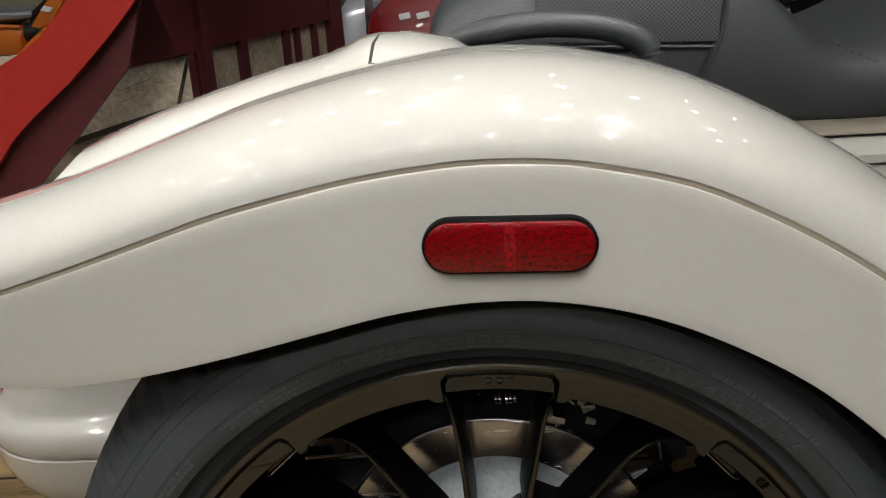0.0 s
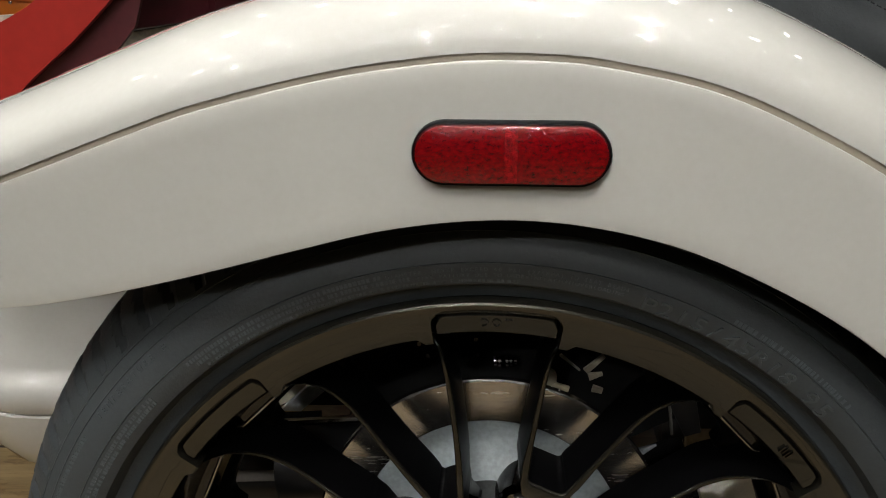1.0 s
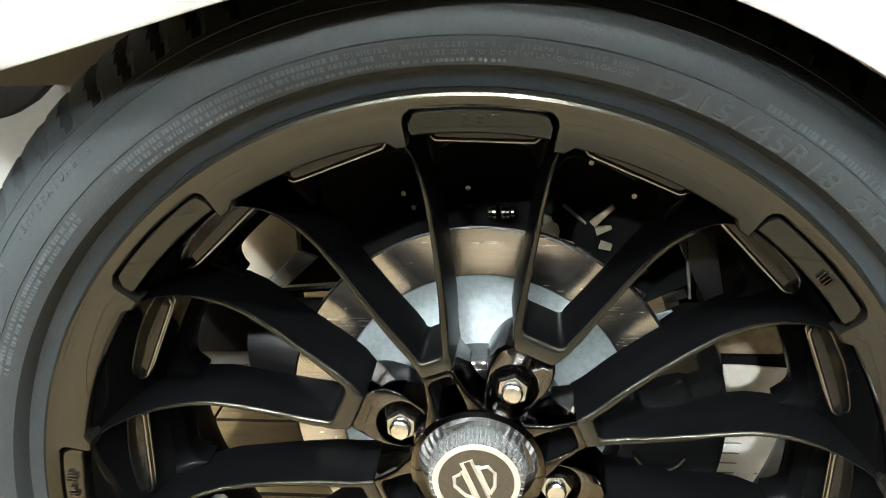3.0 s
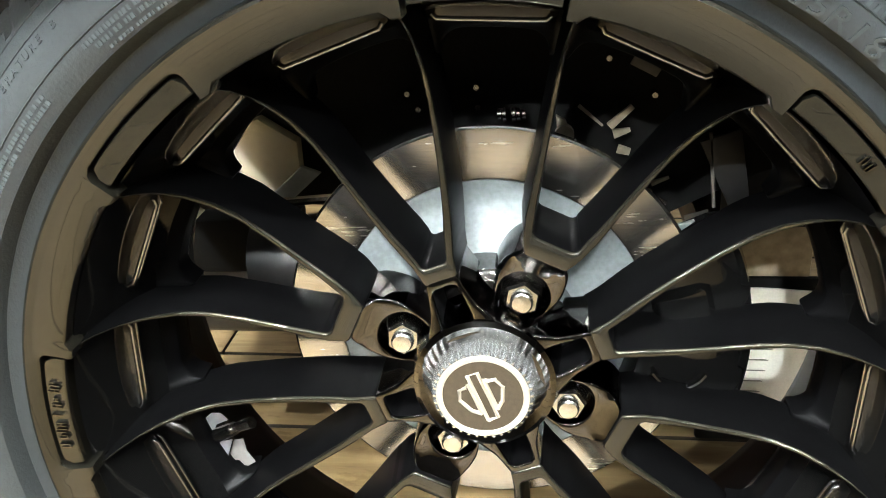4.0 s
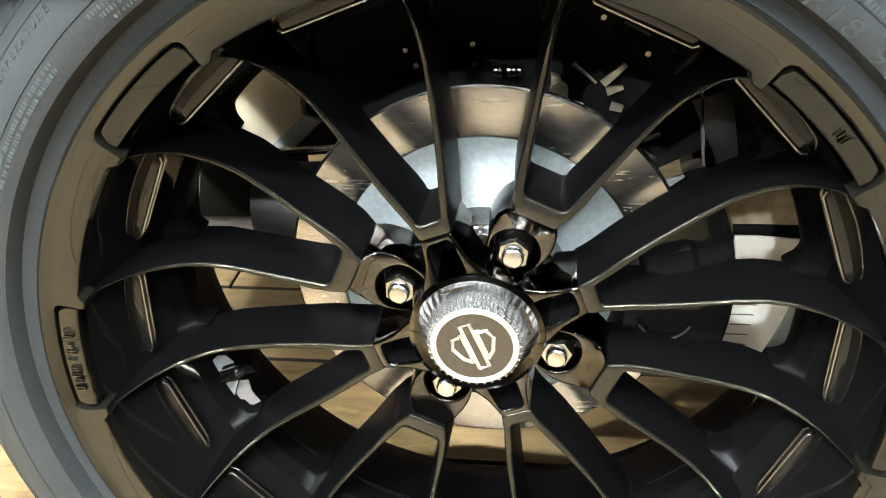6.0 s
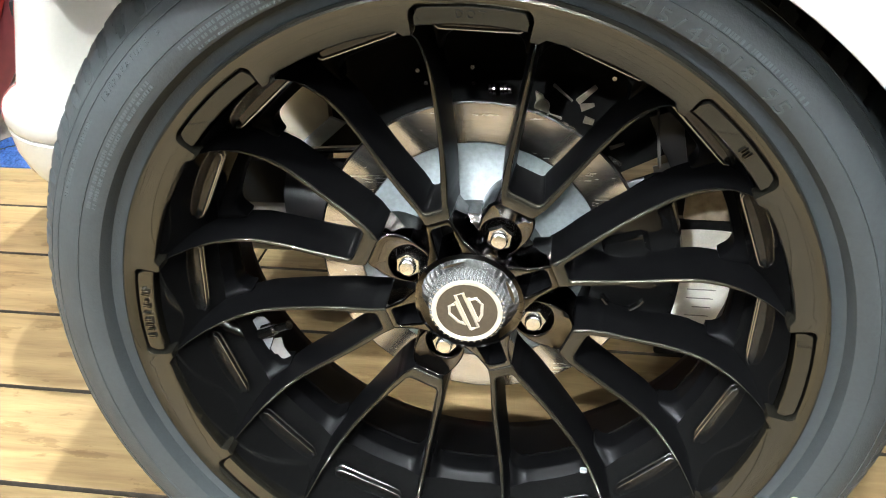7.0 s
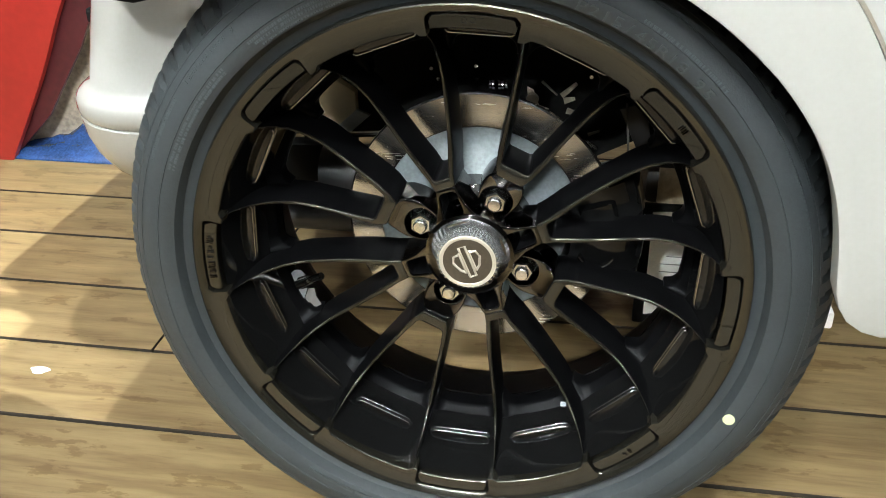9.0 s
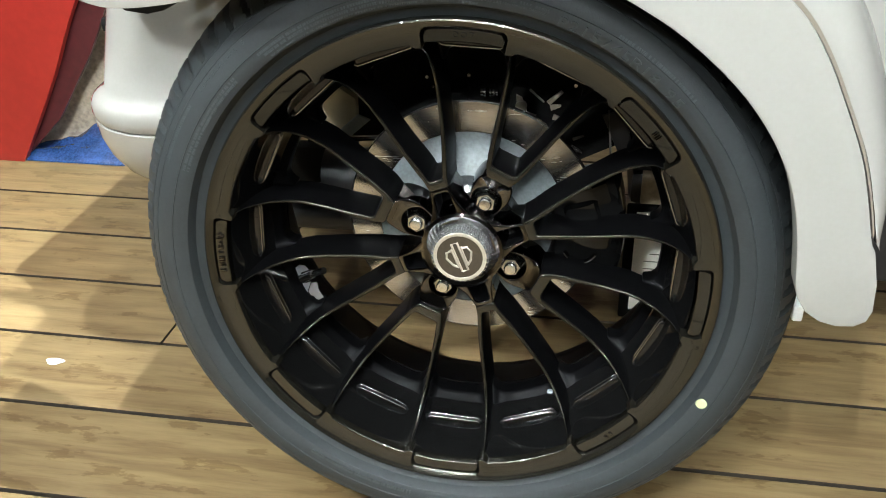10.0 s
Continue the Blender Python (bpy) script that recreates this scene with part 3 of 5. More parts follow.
lug_foot = foot_pairs([(0.1000, 0.0148), *corner(0.0985, 0.0143, 0.0938, 0.0088)], [(0.0995, 0.0197), (0.0930, 0.0180), (0.0860, 0.0146), *corner(0.0835, 0.0132, 0.0818, 0.0112, 3)], 0.0938, 0.0818)
hole_foot = foot_pairs([(0.0860, 0.0098), *corner(0.0805, 0.0082, 0.0768, 0.0046)], [(0.0858, 0.0146), (0.0790, 0.0122), (0.0720, 0.0108), *corner(0.0690, 0.0102, 0.0672, 0.0088, 3)], 0.0768, 0.0672)


def edge_at(outline, centre, angle):
    """Where a ray from the centre crosses a closed outline."""
    c, w = Vector(centre), Vector((math.cos(angle), math.sin(angle)))
    best = 0.0
    for p, q in zip(outline, outline[1:] + outline[:1]):
        p, e = Vector(p) - c, Vector(q) - Vector(p)
        det = w.x * -e.y + w.y * e.x
        if abs(det) < 1e-12:
            continue
        t, k = (p.x * -e.y + p.y * e.x) / det, (w.x * p.y - w.y * p.x) / det
        if t > 0 and -1e-9 <= k <= 1 + 1e-9:
            best = max(best, t)
    return c + w * best


def rounded(points, r, steps=4):
    """A closed outline with its corners turned round."""
    out, n = [], len(points)
    for i in range(n):
        p, a, b = Vector(points[i]), Vector(points[i - 1]), Vector(points[(i + 1) % n])
        s0, s1 = p + (a - p).normalized() * r, p + (b - p).normalized() * r
        out += [tuple(s0 * (1 - t) ** 2 + p * 2 * t * (1 - t) + s1 * t * t) for t in (k / steps for k in range(steps + 1))]
    return out


def pierced(outer, inner, centre, depth, back, inner_back, ease=0.0014, lip=0.0, steps=72):
    """A web with one opening: outlines in (outward, sideways), depth from the place, eased edges, walls to the back."""
    bm, rings = bmesh.new(), []
    for k in range(steps):
        o, i = (edge_at(line, centre, 2 * math.pi * k / steps) for line in (outer, inner))
        w = (o - i).normalized()
        e = min(ease, (o - i).length * 0.3)
        places = [(o + w * 0.002, back), (o, depth(o) + ease), (o - w * e * 0.3, depth(o) + ease * 0.35), (o - w * e, depth(o)), (o.lerp(i, 0.5), depth(o.lerp(i, 0.5))), (i + w * e, depth(i)), (i + w * e * 0.3, depth(i) + ease * 0.35), (i, depth(i) + ease), (i - w * lip, inner_back)]
        rings.append([bm.verts.new((p.y, y, p.x)) for p, y in places])
    for a, b in zip(rings, rings[1:] + rings[:1]):
        for j in range(8):
            bm.faces.new((a[j], a[j + 1], b[j + 1], b[j]))
    return bm


lug_spoke = shade_flanks(mesh_of("spoke", hairpin(LUG_RIB, lug_foot), GLOSS, sharp=50), FLANK, 0.22)
hole_spoke = shade_flanks(mesh_of("spoke", hairpin(HOLE_RIB, hole_foot), GLOSS, sharp=50), FLANK, 0.22)
# the arm between two nuts, tilted towards the hub and pierced by a rounded pocket
hole_arm = pierced(rounded([(0.0685, -0.0098), (0.0685, 0.0098), (0.0600, 0.0112), (0.0500, 0.0138), (0.0420, 0.0178), (0.0330, 0.0225), (0.0300, 0.0), (0.0330, -0.0225), (0.0420, -0.0178), (0.0500, -0.0138), (0.0600, -0.0112)], 0.0024),
                   rounded([(0.0632, -0.0076), (0.0632, 0.0076), (0.0395, 0.0096), (0.0395, -0.0096)], 0.0040), (0.0515, 0.0), lambda p: face_depth(p.length) + 0.0004, 0.104, 0.100, 0.0016)
arm_mesh = shade_flanks(mesh_of("hub_arm", hole_arm, BLACK_CHROME, sharp=50), FLANK, 0.0)
# the set-back seat of a wheel nut, with a dished bore
nut_at = Vector((0.0530, -0.0008))
lug_seat = pierced(rounded([(0.0835, -0.0128), (0.0835, 0.0128), (0.0740, 0.0186), (0.0600, 0.0200), (0.0480, 0.0160), (0.0360, 0.0140), (0.0340, 0.0), (0.0360, -0.0140), (0.0480, -0.0160), (0.0600, -0.0200), (0.0740, -0.0186)], 0.0050),
                   [tuple(nut_at + 0.0152 * Vector((math.cos(2 * math.pi * k / 36), math.sin(2 * math.pi * k / 36)))) for k in range(36)], tuple(nut_at), lambda p: 0.0715 + 0.10 * max(0.0, 0.060 - p.x) * 0.5 - 0.006 * max(0.0, (p.x - 0.074) / 0.010), 0.105, 0.0870, 0.0018, 0.0022)
seat_mesh = mesh_of("nut_seat", lug_seat, BLACK_CHROME, sharp=50)
for k in range(4):
    for name, me, at in (("spoke", lug_spoke, 22.5), ("spoke", hole_spoke, 67.5), ("hub_arm", arm_mesh, 67.5), ("nut_seat", seat_mesh, 22.5)):
        o = new(name, me)
        o.parent, o.matrix_basis = wheel, pose(0, 0, 0, 0, at + 90 * k, 0)

# the dish's inner ring, with rounded corners to each opening between the ribs
bm, rings = bmesh.new(), []
for i in range(720):
    a = i / 2
    off = abs((a + 22.5) % 45 - 22.5)
    room = 10.6 - off if off < 10.6 else min(off - 10.6, 11.9)
    run = radians(room) * 0.195 - 0.0060
    c = 0.0120
    r = 0.1982 - (c if run <= 0 else c - math.sqrt(max(0.0, c * c - (c - run) ** 2)) if run < c else 0.0)
    rings.append([bm.verts.new(wheel_point(q, a, y)) for q, y in ((0.2075, 0.0790), (r + 0.0030, 0.0880), (r + 0.0006, 0.0900), (r, 0.0925), (r, 0.1060), (r + 0.0006, 0.1085), (0.2035, 0.1120))])
for a, b in zip(rings, rings[1:] + rings[:1]):
    for j in range(6):
        bm.faces.new((a[j], a[j + 1], b[j + 1], b[j]))
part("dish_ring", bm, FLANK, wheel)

part("hub", merge(lathe([(0.028, 0.0590), (0.0345, 0.0560), (0.0385, 0.0545), (0.0415, 0.0560), (0.0430, 0.0610), (0.0440, 0.070), (0.0450, 0.088), (0.0510, 0.0895), (0.0560, 0.094), (0.0570, 0.116), (0.030, 0.118)], 72)), BLACK_CHROME, wheel, "gloss black wheel hub")
bm = bmesh.new()
rows = []
for r, yy in ((0.0070, 0.0682), (0.0096, 0.0684), (0.0112, 0.0708), (0.0112, 0.0830), (0.0136, 0.0850), (0.0136, 0.0885)):
    rows.append([bm.verts.new((r * math.sin(t), yy, r * math.cos(t))) for t in (2 * math.pi * k / 6 for k in range(6))])
for a, b in zip(rows, rows[1:]):
    for j in range(6):
        bm.faces.new((a[j], a[(j + 1) % 6], b[(j + 1) % 6], b[j]))
bm.faces.new(rows[0])
nut = mesh_of("lug_nut", bm, NUT, sharp=20)
stud = mesh_of("stud", lathe([(0.0, 0.0622), (0.0054, 0.0632), (0.0064, 0.0642), (0.0068, 0.0658), (0.0068, 0.0700)], 24), STUD, sharp=25)
for k in range(4):
    p = wheel_point(nut_at.length, 22.5 + math.degrees(math.atan2(nut_at.y, nut_at.x)) + 90 * k, 0)
    for name, me in (("lug_nut", nut), ("stud", stud)):
        o = new(name, me)
        o.parent, o.matrix_basis = wheel, pose(p.x, 0, p.z, 0, 17 * k + 8, 0)

# hub cap with a fluted chrome shoulder, a pale ring and a dark badge
bm = bmesh.new()
rings = []
for i in range(144):
    f = 0.0008 * (1 if (i // 2) % 2 else -1)
    rings.append([bm.verts.new(wheel_point(r + (f if 0 < j < 5 else 0), i * 2.5, y - (0.9 * f if 1 < j < 5 else 0))) for j, (r, y) in enumerate(((0.0298, 0.068), (0.0298, 0.0605), (0.0294, 0.0530), (0.0286, 0.0472), (0.0278, 0.0446), (0.0268, 0.0432), (0.0232, 0.0430), (0.0229, 0.0438)))])
for i in range(144):
    a, b = rings[i], rings[(i + 1) % 144]
    for j in range(7):
        bm.faces.new((a[j], a[j + 1], b[j + 1], b[j]))
part("hub_cap", bm, CAP, wheel, "chrome fluted hub cap", sharp=25)
part("cap_ring", lathe([(0.0230, 0.0429), (0.0234, 0.0425), (0.0260, 0.0425), (0.0266, 0.0430)], 72), RIDGE, wheel, "pale polished ring")
part("badge", lathe([(0.0, 0.0433), (0.0231, 0.0433)], 60), BRONZE, wheel, "dark bronze round badge")
lean = Matrix.Rotation(radians(24), 2)


def outline_bar(points, width=0.0024):
    pts = [Vector((*(lean @ Vector(p)),)) for p in points]
    return rod([(p.x, 0.0430, p.y) for p in pts] + [(pts[0].x, 0.0430, pts[0].y)], width / 2, 6)


part("badge_bar", outline_bar([(-0.0031, -0.0156), (0.0031, -0.0156), (0.0031, 0.0156), (-0.0031, 0.0156)]), RIDGE, wheel)
for s in (-1, 1):
    part("badge_side", outline_bar([(s * 0.0048, -0.0104), (s * 0.0095, -0.0064), (s * 0.0132, 0.0022), (s * 0.0110, 0.0082), (s * 0.0072, 0.0086), (s * 0.0048, 0.0110)]), RIDGE, wheel)

# tyre: bulged sidewall, rounded shoulder cut by slanted grooves, flat where it stands
half_profile = [(0.2440, 0.012), (0.2475, 0.0060), (0.2520, 0.0040), (0.2560, 0.0010), (0.2575, -0.0040), (0.2600, -0.0090), (0.2650, -0.0118), (0.2720, -0.0132), (0.2800, -0.0128), (0.2880, -0.0100), (0.2960, -0.0045), (0.2995, -0.0010), (0.3040, 0.0040), (0.3105, 0.0130), (0.3160, 0.0240), (0.3205, 0.0380), (0.3232, 0.0520), (0.3245, 0.0640)]
MID = 0.094
profile = half_profile + [(0.3248, 0.066), (0.3170, 0.067), (0.3170, 0.073), (0.3252, 0.074), (0.3255, MID)]
profile = profile + [(r, 2 * MID - y) for r, y in reversed(profile[:-1])]
bm = bmesh.new()
STEPS = 720
rings = []
for i in range(STEPS):
    a = 360 * i / STEPS
    ring = []
    for j, (r, y) in enumerate(profile):
        jj = min(j, len(profile) - 1 - j)
        cut = 12 <= jj <= 17 and (i + max(0, jj - 12)) % 8 < 2
        p = wheel_point(r - (0.0050 if cut else 0.0), a, y)
        low = -0.3200
        if p.z < low:
            p.z = low
        ring.append(bm.verts.new(p))
    rings.append(ring)
for i in range(STEPS):
    a, b = rings[i], rings[(i + 1) % STEPS]
    for j in range(len(profile) - 1):
        bm.faces.new((a[j], a[j + 1], b[j + 1], b[j]))
tyre = part("tyre", bm, RUBBER, wheel, "black low-profile tyre with raised sidewall lettering", sharp=30)
tyre.matrix_basis = pose(0, 0, 0, 0, -PHASE, 0)

# ---- brake behind the spokes ----
disc = part("brake_disc", lathe([(0.100, 0.1335), (0.100, 0.1285), (0.1015, 0.128), (0.132, 0.128), (0.1335, 0.1292), (0.1335, 0.1345), (0.100, 0.1345)], 128), STEEL, trike, "bright machined steel brake disc")
disc.location = CENTRE
hat = part("disc_hat", lathe([(0.030, 0.118), (0.060, 0.119), (0.066, 0.124), (0.078, 0.128), (0.094, 0.1295), (0.0995, 0.1285), (0.0995, 0.136), (0.03, 0.14)], 96), HAT, trike, "grey cast centre of the brake disc")
hat.location = CENTRE

# ---- fender ----
LIP = [(-0.375, 0.627), (-0.350, 0.617), (-0.325, 0.606), (-0.300, 0.598), (-0.274, 0.589), (-0.241, 0.5875), (-0.195, 0.592), (-0.142, 0.602), (-0.089, 0.6145), (-0.045, 0.6245), (0.001, 0.6295), (0.045, 0.6275), (0.092, 0.617), (0.137, 0.598), (0.184, 0.570), (0.228, 0.532), (0.258, 0.494), (0.277, 0.456), (0.288, 0.415), (0.294, 0.370)]
RIDGE_LINE = [(-0.385, 0.629), (-0.365, 0.629), (-0.340, 0.631), (-0.305, 0.6375), (-0.262, 0.6475), (-0.218, 0.660), (-0.175, 0.6735), (-0.130, 0.687), (-0.066, 0.7005), (-0.022, 0.706), (0.007, 0.7075), (0.040, 0.706), (0.065, 0.7025), (0.110, 0.6915), (0.150, 0.674), (0.200, 0.645), (0.258, 0.601), (0.286, 0.566), (0.310, 0.521), (0.328, 0.482), (0.340, 0.443), (0.3475, 0.414), (0.352, 0.405)]
PANEL_Y = -0.057
N = 120
lip = smooth_line([(x, 0, z) for x, z in LIP], N)
ridge = smooth_line([(x, 0, z) for x, z in RIDGE_LINE], N)
# match the two lines by their run of length
def by_length(line, count):
    run = [0.0]
    for a, b in zip(line, line[1:]):
        run.append(run[-1] + (b - a).length)
    out = []
    for i in range(count):
        s = run[-1] * i / (count - 1)
        k = max(j for j in range(len(run)) if run[j] <= s + 1e-9)
        k = min(k, len(line) - 2)
        t = (s - run[k]) / (run[k + 1] - run[k])
        out.append(line[k].lerp(line[k + 1], t))
    return out


lip, ridge = by_length(lip, N), by_length(ridge, N)
foot = [Vector(p) for p in ((0.294, 0, 0.370), (0.298, 0, 0.357), (0.306, 0, 0.345), (0.318, 0, 0.337), (0.332, 0, 0.3335), (0.346, 0, 0.3345), (0.355, 0, 0.340), (0.3585, 0, 0.350), (0.357, 0, 0.375), (0.352, 0, 0.405))]
edge = [a - (b - a).normalized() * 0.0 for a, b in zip(lip, ridge)]
top_edge = [b - (b - a).normalized() * 0.0022 for a, b in zip(lip, ridge)]
# the first camera's place; the tail is shaped to fit its view
FIRST_EYE = Vector((0.013, -0.516, 0.820))


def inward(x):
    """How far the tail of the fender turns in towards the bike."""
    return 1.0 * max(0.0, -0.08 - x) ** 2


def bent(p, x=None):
    """A place on the flat fender moved to the turned-in tail along the first camera's line of sight."""
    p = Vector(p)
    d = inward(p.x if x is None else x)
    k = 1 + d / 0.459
    return Vector((FIRST_EYE.x + (p.x - FIRST_EYE.x) * k, p.y + d, FIRST_EYE.z + (p.z - FIRST_EYE.z) * k))


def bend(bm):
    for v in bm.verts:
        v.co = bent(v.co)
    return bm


bm = bmesh.new()
ROWS_UP = 8
cols = [[bm.verts.new((a.lerp(b, t / ROWS_UP).x, PANEL_Y, a.lerp(b, t / ROWS_UP).z)) for t in range(ROWS_UP + 1)] for a, b in zip(edge, top_edge)]
for a, b in zip(cols, cols[1:]):
    for j in range(ROWS_UP):
        bm.faces.new((a[j], a[j + 1], b[j + 1], b[j]))
bm.faces.new(cols[-1] + [bm.verts.new((p.x, PANEL_Y, p.z)) for p in reversed(foot[1:-1])])
rim_edges = [e for e in bm.edges if len(e.link_faces) == 1]
made = bmesh.ops.extrude_edge_only(bm, edges=rim_edges)
bmesh.ops.translate(bm, vec=(0, 0.022, 0), verts=[v for v in made["geom"] if isinstance(v, bmesh.types.BMVert)])
bmesh.ops.bevel(bm, geom=rim_edges, offset=0.0015, segments=2, affect="EDGES", profile=0.5)
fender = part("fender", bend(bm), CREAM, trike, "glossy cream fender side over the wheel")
crown = []
for i, b in enumerate(ridge):
    a = lip[i]
    k = ridge[min(i + 1, N - 1)] - ridge[max(i - 1, 0)]
    nrm = Vector((-k.z, 0, k.x)).normalized()
    end = min(1.0, (N - 1 - i) / 26)
    high = 0.0415 * math.sqrt(max(0.0, 1 - (1 - end) ** 2)) * (0.80 + 0.20 * min(1, i / 50))
    rowpts = [(b.x + nrm.x * 0.0016, PANEL_Y + 0.006, b.z + nrm.z * 0.0016)]
    for j in range(13):
        t = math.pi / 2 * j / 12
        h, inn = 0.0012 + high * math.sin(t), 0.088 * (1 - math.cos(t))
        rowpts.append((b.x + nrm.x * h, PANEL_Y + 0.0012 * (1 - math.sin(t)) + inn, b.z + nrm.z * h))
    tail = max(0.0, min(1.0, (-0.16 - b.x) / 0.10))
    for inn, drop in ((0.12, 0.0005), (0.16 - 0.02 * tail, 0.003), (0.21 - 0.06 * tail, 0.010), (0.26 - 0.11 * tail, 0.022 + 0.012 * tail)):
        h = 0.0012 + high - drop * (high / 0.0415)
        rowpts.append((b.x + nrm.x * h, PANEL_Y + inn, b.z + nrm.z * h))
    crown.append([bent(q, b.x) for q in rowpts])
part("fender_crown", loft(crown, closed=False), CREAM, trike, "rounded glossy cream top of the fender")
# the groove is filled nearly flush; its shade is the taupe colour
part("fender_groove", bend(loft([[(p.x, PANEL_Y + 0.0022, p.z - 0.0030), (p.x, PANEL_Y + 0.0022, p.z + 0.0026), (p.x, PANEL_Y + 0.009, p.z + 0.0026), (p.x, PANEL_Y + 0.009, p.z - 0.0030)] for p in ridge[:-2]])), GROOVE, trike, "taupe line for the shade in the fender seam")
part("wheel_well", lathe([(0.331, -0.040), (0.345, 0.0), (0.345, 0.235)], 60, -24, 84), BLACK, trike, "black liner over the tyre").location = CENTRE

# ---- side reflector ----
def capsule(w, h, n=14):
    r = h / 2
    pts = [(w / 2 - r + r * math.sin(math.pi * i / n), r * math.cos(math.pi * i / n)) for i in range(n + 1)]
    return pts + [(-x, -z) for x, z in pts]


reflector = part("reflector", plate(capsule(0.0922, 0.0302), -0.0042, 0.004, 0.0014), FLANK, trike, "long red side reflector with black rim")
reflector.location = (0.0185, PANEL_Y - 0.0025, 0.6632)
reflector.rotation_euler = (0, radians(1.6), 0)
lens = part("lens", plate(capsule(0.0898, 0.0278), -0.0062, -0.0034, 0.0024), RED_LENS, reflector, "ruby red lens")
part("prism_strip", plate([(-0.003, -0.0125), (0.003, -0.0125), (0.003, 0.0125), (-0.003, 0.0125)], -0.0065, -0.0058, 0.0002), RED_GRID, reflector, "finely gridded centre strip")

# ---- lettering on tyre and rim ----
def sidewall(r):
    """Depth of the tyre's outer face at a radius."""
    for (r0, y0), (r1, y1) in zip(half_profile, half_profile[1:]):
        if r0 <= r <= r1:
            return y0 + (y1 - y0) * (r - r0) / (r1 - r0)
    return 0.0


def arc_text(name, text, r, start, pitch, size, mat, parent, depth=0.0006, y=None, label="", wide=1.0):
    """Letters one by one round the wheel, tops outward."""
    pieces = []
    for i, ch in enumerate(text):
        if ch == " " or not ch:
            continue
        a = start + pitch * i
        bm = letters(ch, size, depth)
        bmesh.ops.scale(bm, vec=(wide, 1, 1), verts=bm.verts)
        p = wheel_point(r, a, (sidewall(r) if y is None else y))
        slope = 0 if y is not None else math.degrees(math.atan2(sidewall(r + 0.004) - sidewall(r - 0.004), 0.008))
        bmesh.ops.transform(bm, matrix=Matrix.Translation(p) @ pose(0, 0, 0, 0, a, 0) @ pose(0, 0, 0, -slope, 0, 0), verts=bm.verts)
        pieces.append(bm)
    return part(name, merge(*pieces), mat, parent, label, smooth=False)


arc_text("size_lettering", "P215/45R18", 0.2645, 20.2, 2.12, 0.0140, RUBBER_TEXT, wheel, wide=1.25, label="raised tyre size letters").rotation_euler = (0, radians(-PHASE), 0)
arc_text("rating_lettering", "95", 0.2640, 43.2, 2.3, 0.0140, RUBBER_TEXT, wheel, wide=1.25).rotation_euler = (0, radians(-PHASE), 0)
arc_text("grade_lettering", "TEMPERATURE B", 0.2862, -51.6, 1.05, 0.0062, RUBBER_TEXT, wheel, 0.0004).rotation_euler = (0, radians(-PHASE), 0)
arc_text("warning_lettering", "DIAMETER. NEVER EXCEED 40 PSI (275KPA) TO SEAT BEADS", 0.2695, -10.5, 0.545, 0.0033, RUBBER_FINE, wheel, 0.0003).rotation_euler = (0, radians(-PHASE), 0)
arc_text("caution_lettering", "TIRE FAILURE DUE TO UNDERINFLATION/OVERLOADING", 0.2660, -7.0, 0.53, 0.0033, RUBBER_FINE, wheel, 0.0003).rotation_euler = (0, radians(-PHASE), 0)
arc_text("dot_lettering", "DOT", 0.2318, -1.7, 1.7, 0.0072, GLOSS, wheel, 0.0007, 0.0018, "raised letters cast in the rim pad")


def arc_bars(name, r, start, end, height, mat, parent, seed, y=None, gap=0.45):
    """Fine print too small to read, as a row of little raised bars."""
    rnd = random.Random(seed)
    pieces, a = [], start
    while a < end:
        w = rnd.uniform(0.22, 0.42)
        p = wheel_point(r, a, (sidewall(r) if y is None else y))
        pieces.append(box((r * radians(w), 0.0006, height), p, 0, pose(0, 0, 0, 0, a, 0)))
        a += w + (gap if rnd.random() < 0.2 else 0.16)
    return tagged(part(name, merge(*pieces), mat, parent, smooth=False), kind="stuff")


for n, (r, a0, a1, h) in enumerate(((0.2700, -38, -11, 0.0024), (0.2664, -37, -8, 0.0024), (0.2628, -36, 5, 0.0024), (0.2700, -68, -45, 0.0024), (0.2664, -68, -45, 0.0024), (0.2760, 30, 47, 0.0030), (0.2850, 150, 175, 0.005), (0.2660, 190, 215, 0.006), (0.2862, -68, -55, 0.0040))):
    arc_bars("fine_print", r, a0, a1, h, RUBBER_FINE, wheel, n).rotation_euler = (0, radians(-PHASE), 0)


def cast_marks(a0, a1, height, seed):
    """Raised marks cast in a rim pad, too worn to read: pairs of little bars, some with a bar across."""
    rnd = random.Random(seed)
    pieces, a = [], a0
    while a < a1:
        for d in ((-0.22, 0.22) if rnd.random() < 0.7 else (0.0,)):
            h = height * rnd.choice((1.0, 1.0, 0.55))
            p = wheel_point(0.2312 + rnd.choice((0.0, 0.0, 0.001)), a + d, 0.0014)
            pieces.append(box((0.0009, 0.0020, h), p, 0.0003, pose(0, 0, 0, 0, a, 0)))
        if rnd.random() < 0.7:
            pieces.append(box((0.0024, 0.0020, 0.0009), wheel_point(0.2312 + rnd.choice((-0.0022, 0.0, 0.0022)), a, 0.0014), 0.0003, pose(0, 0, 0, 0, a, 0)))
        a += rnd.choice((1.0, 1.0, 1.5))
    return tagged(part("cast_lettering", merge(*pieces), BLACK_CHROME, wheel, "worn raised casting marks"), kind="stuff")


cast_marks(-95.3, -84.6, 0.0060, 31)
cast_marks(46.2, 48.0, 0.0050, 32)
cast_marks(134.0, 135.8, 0.0045, 33)
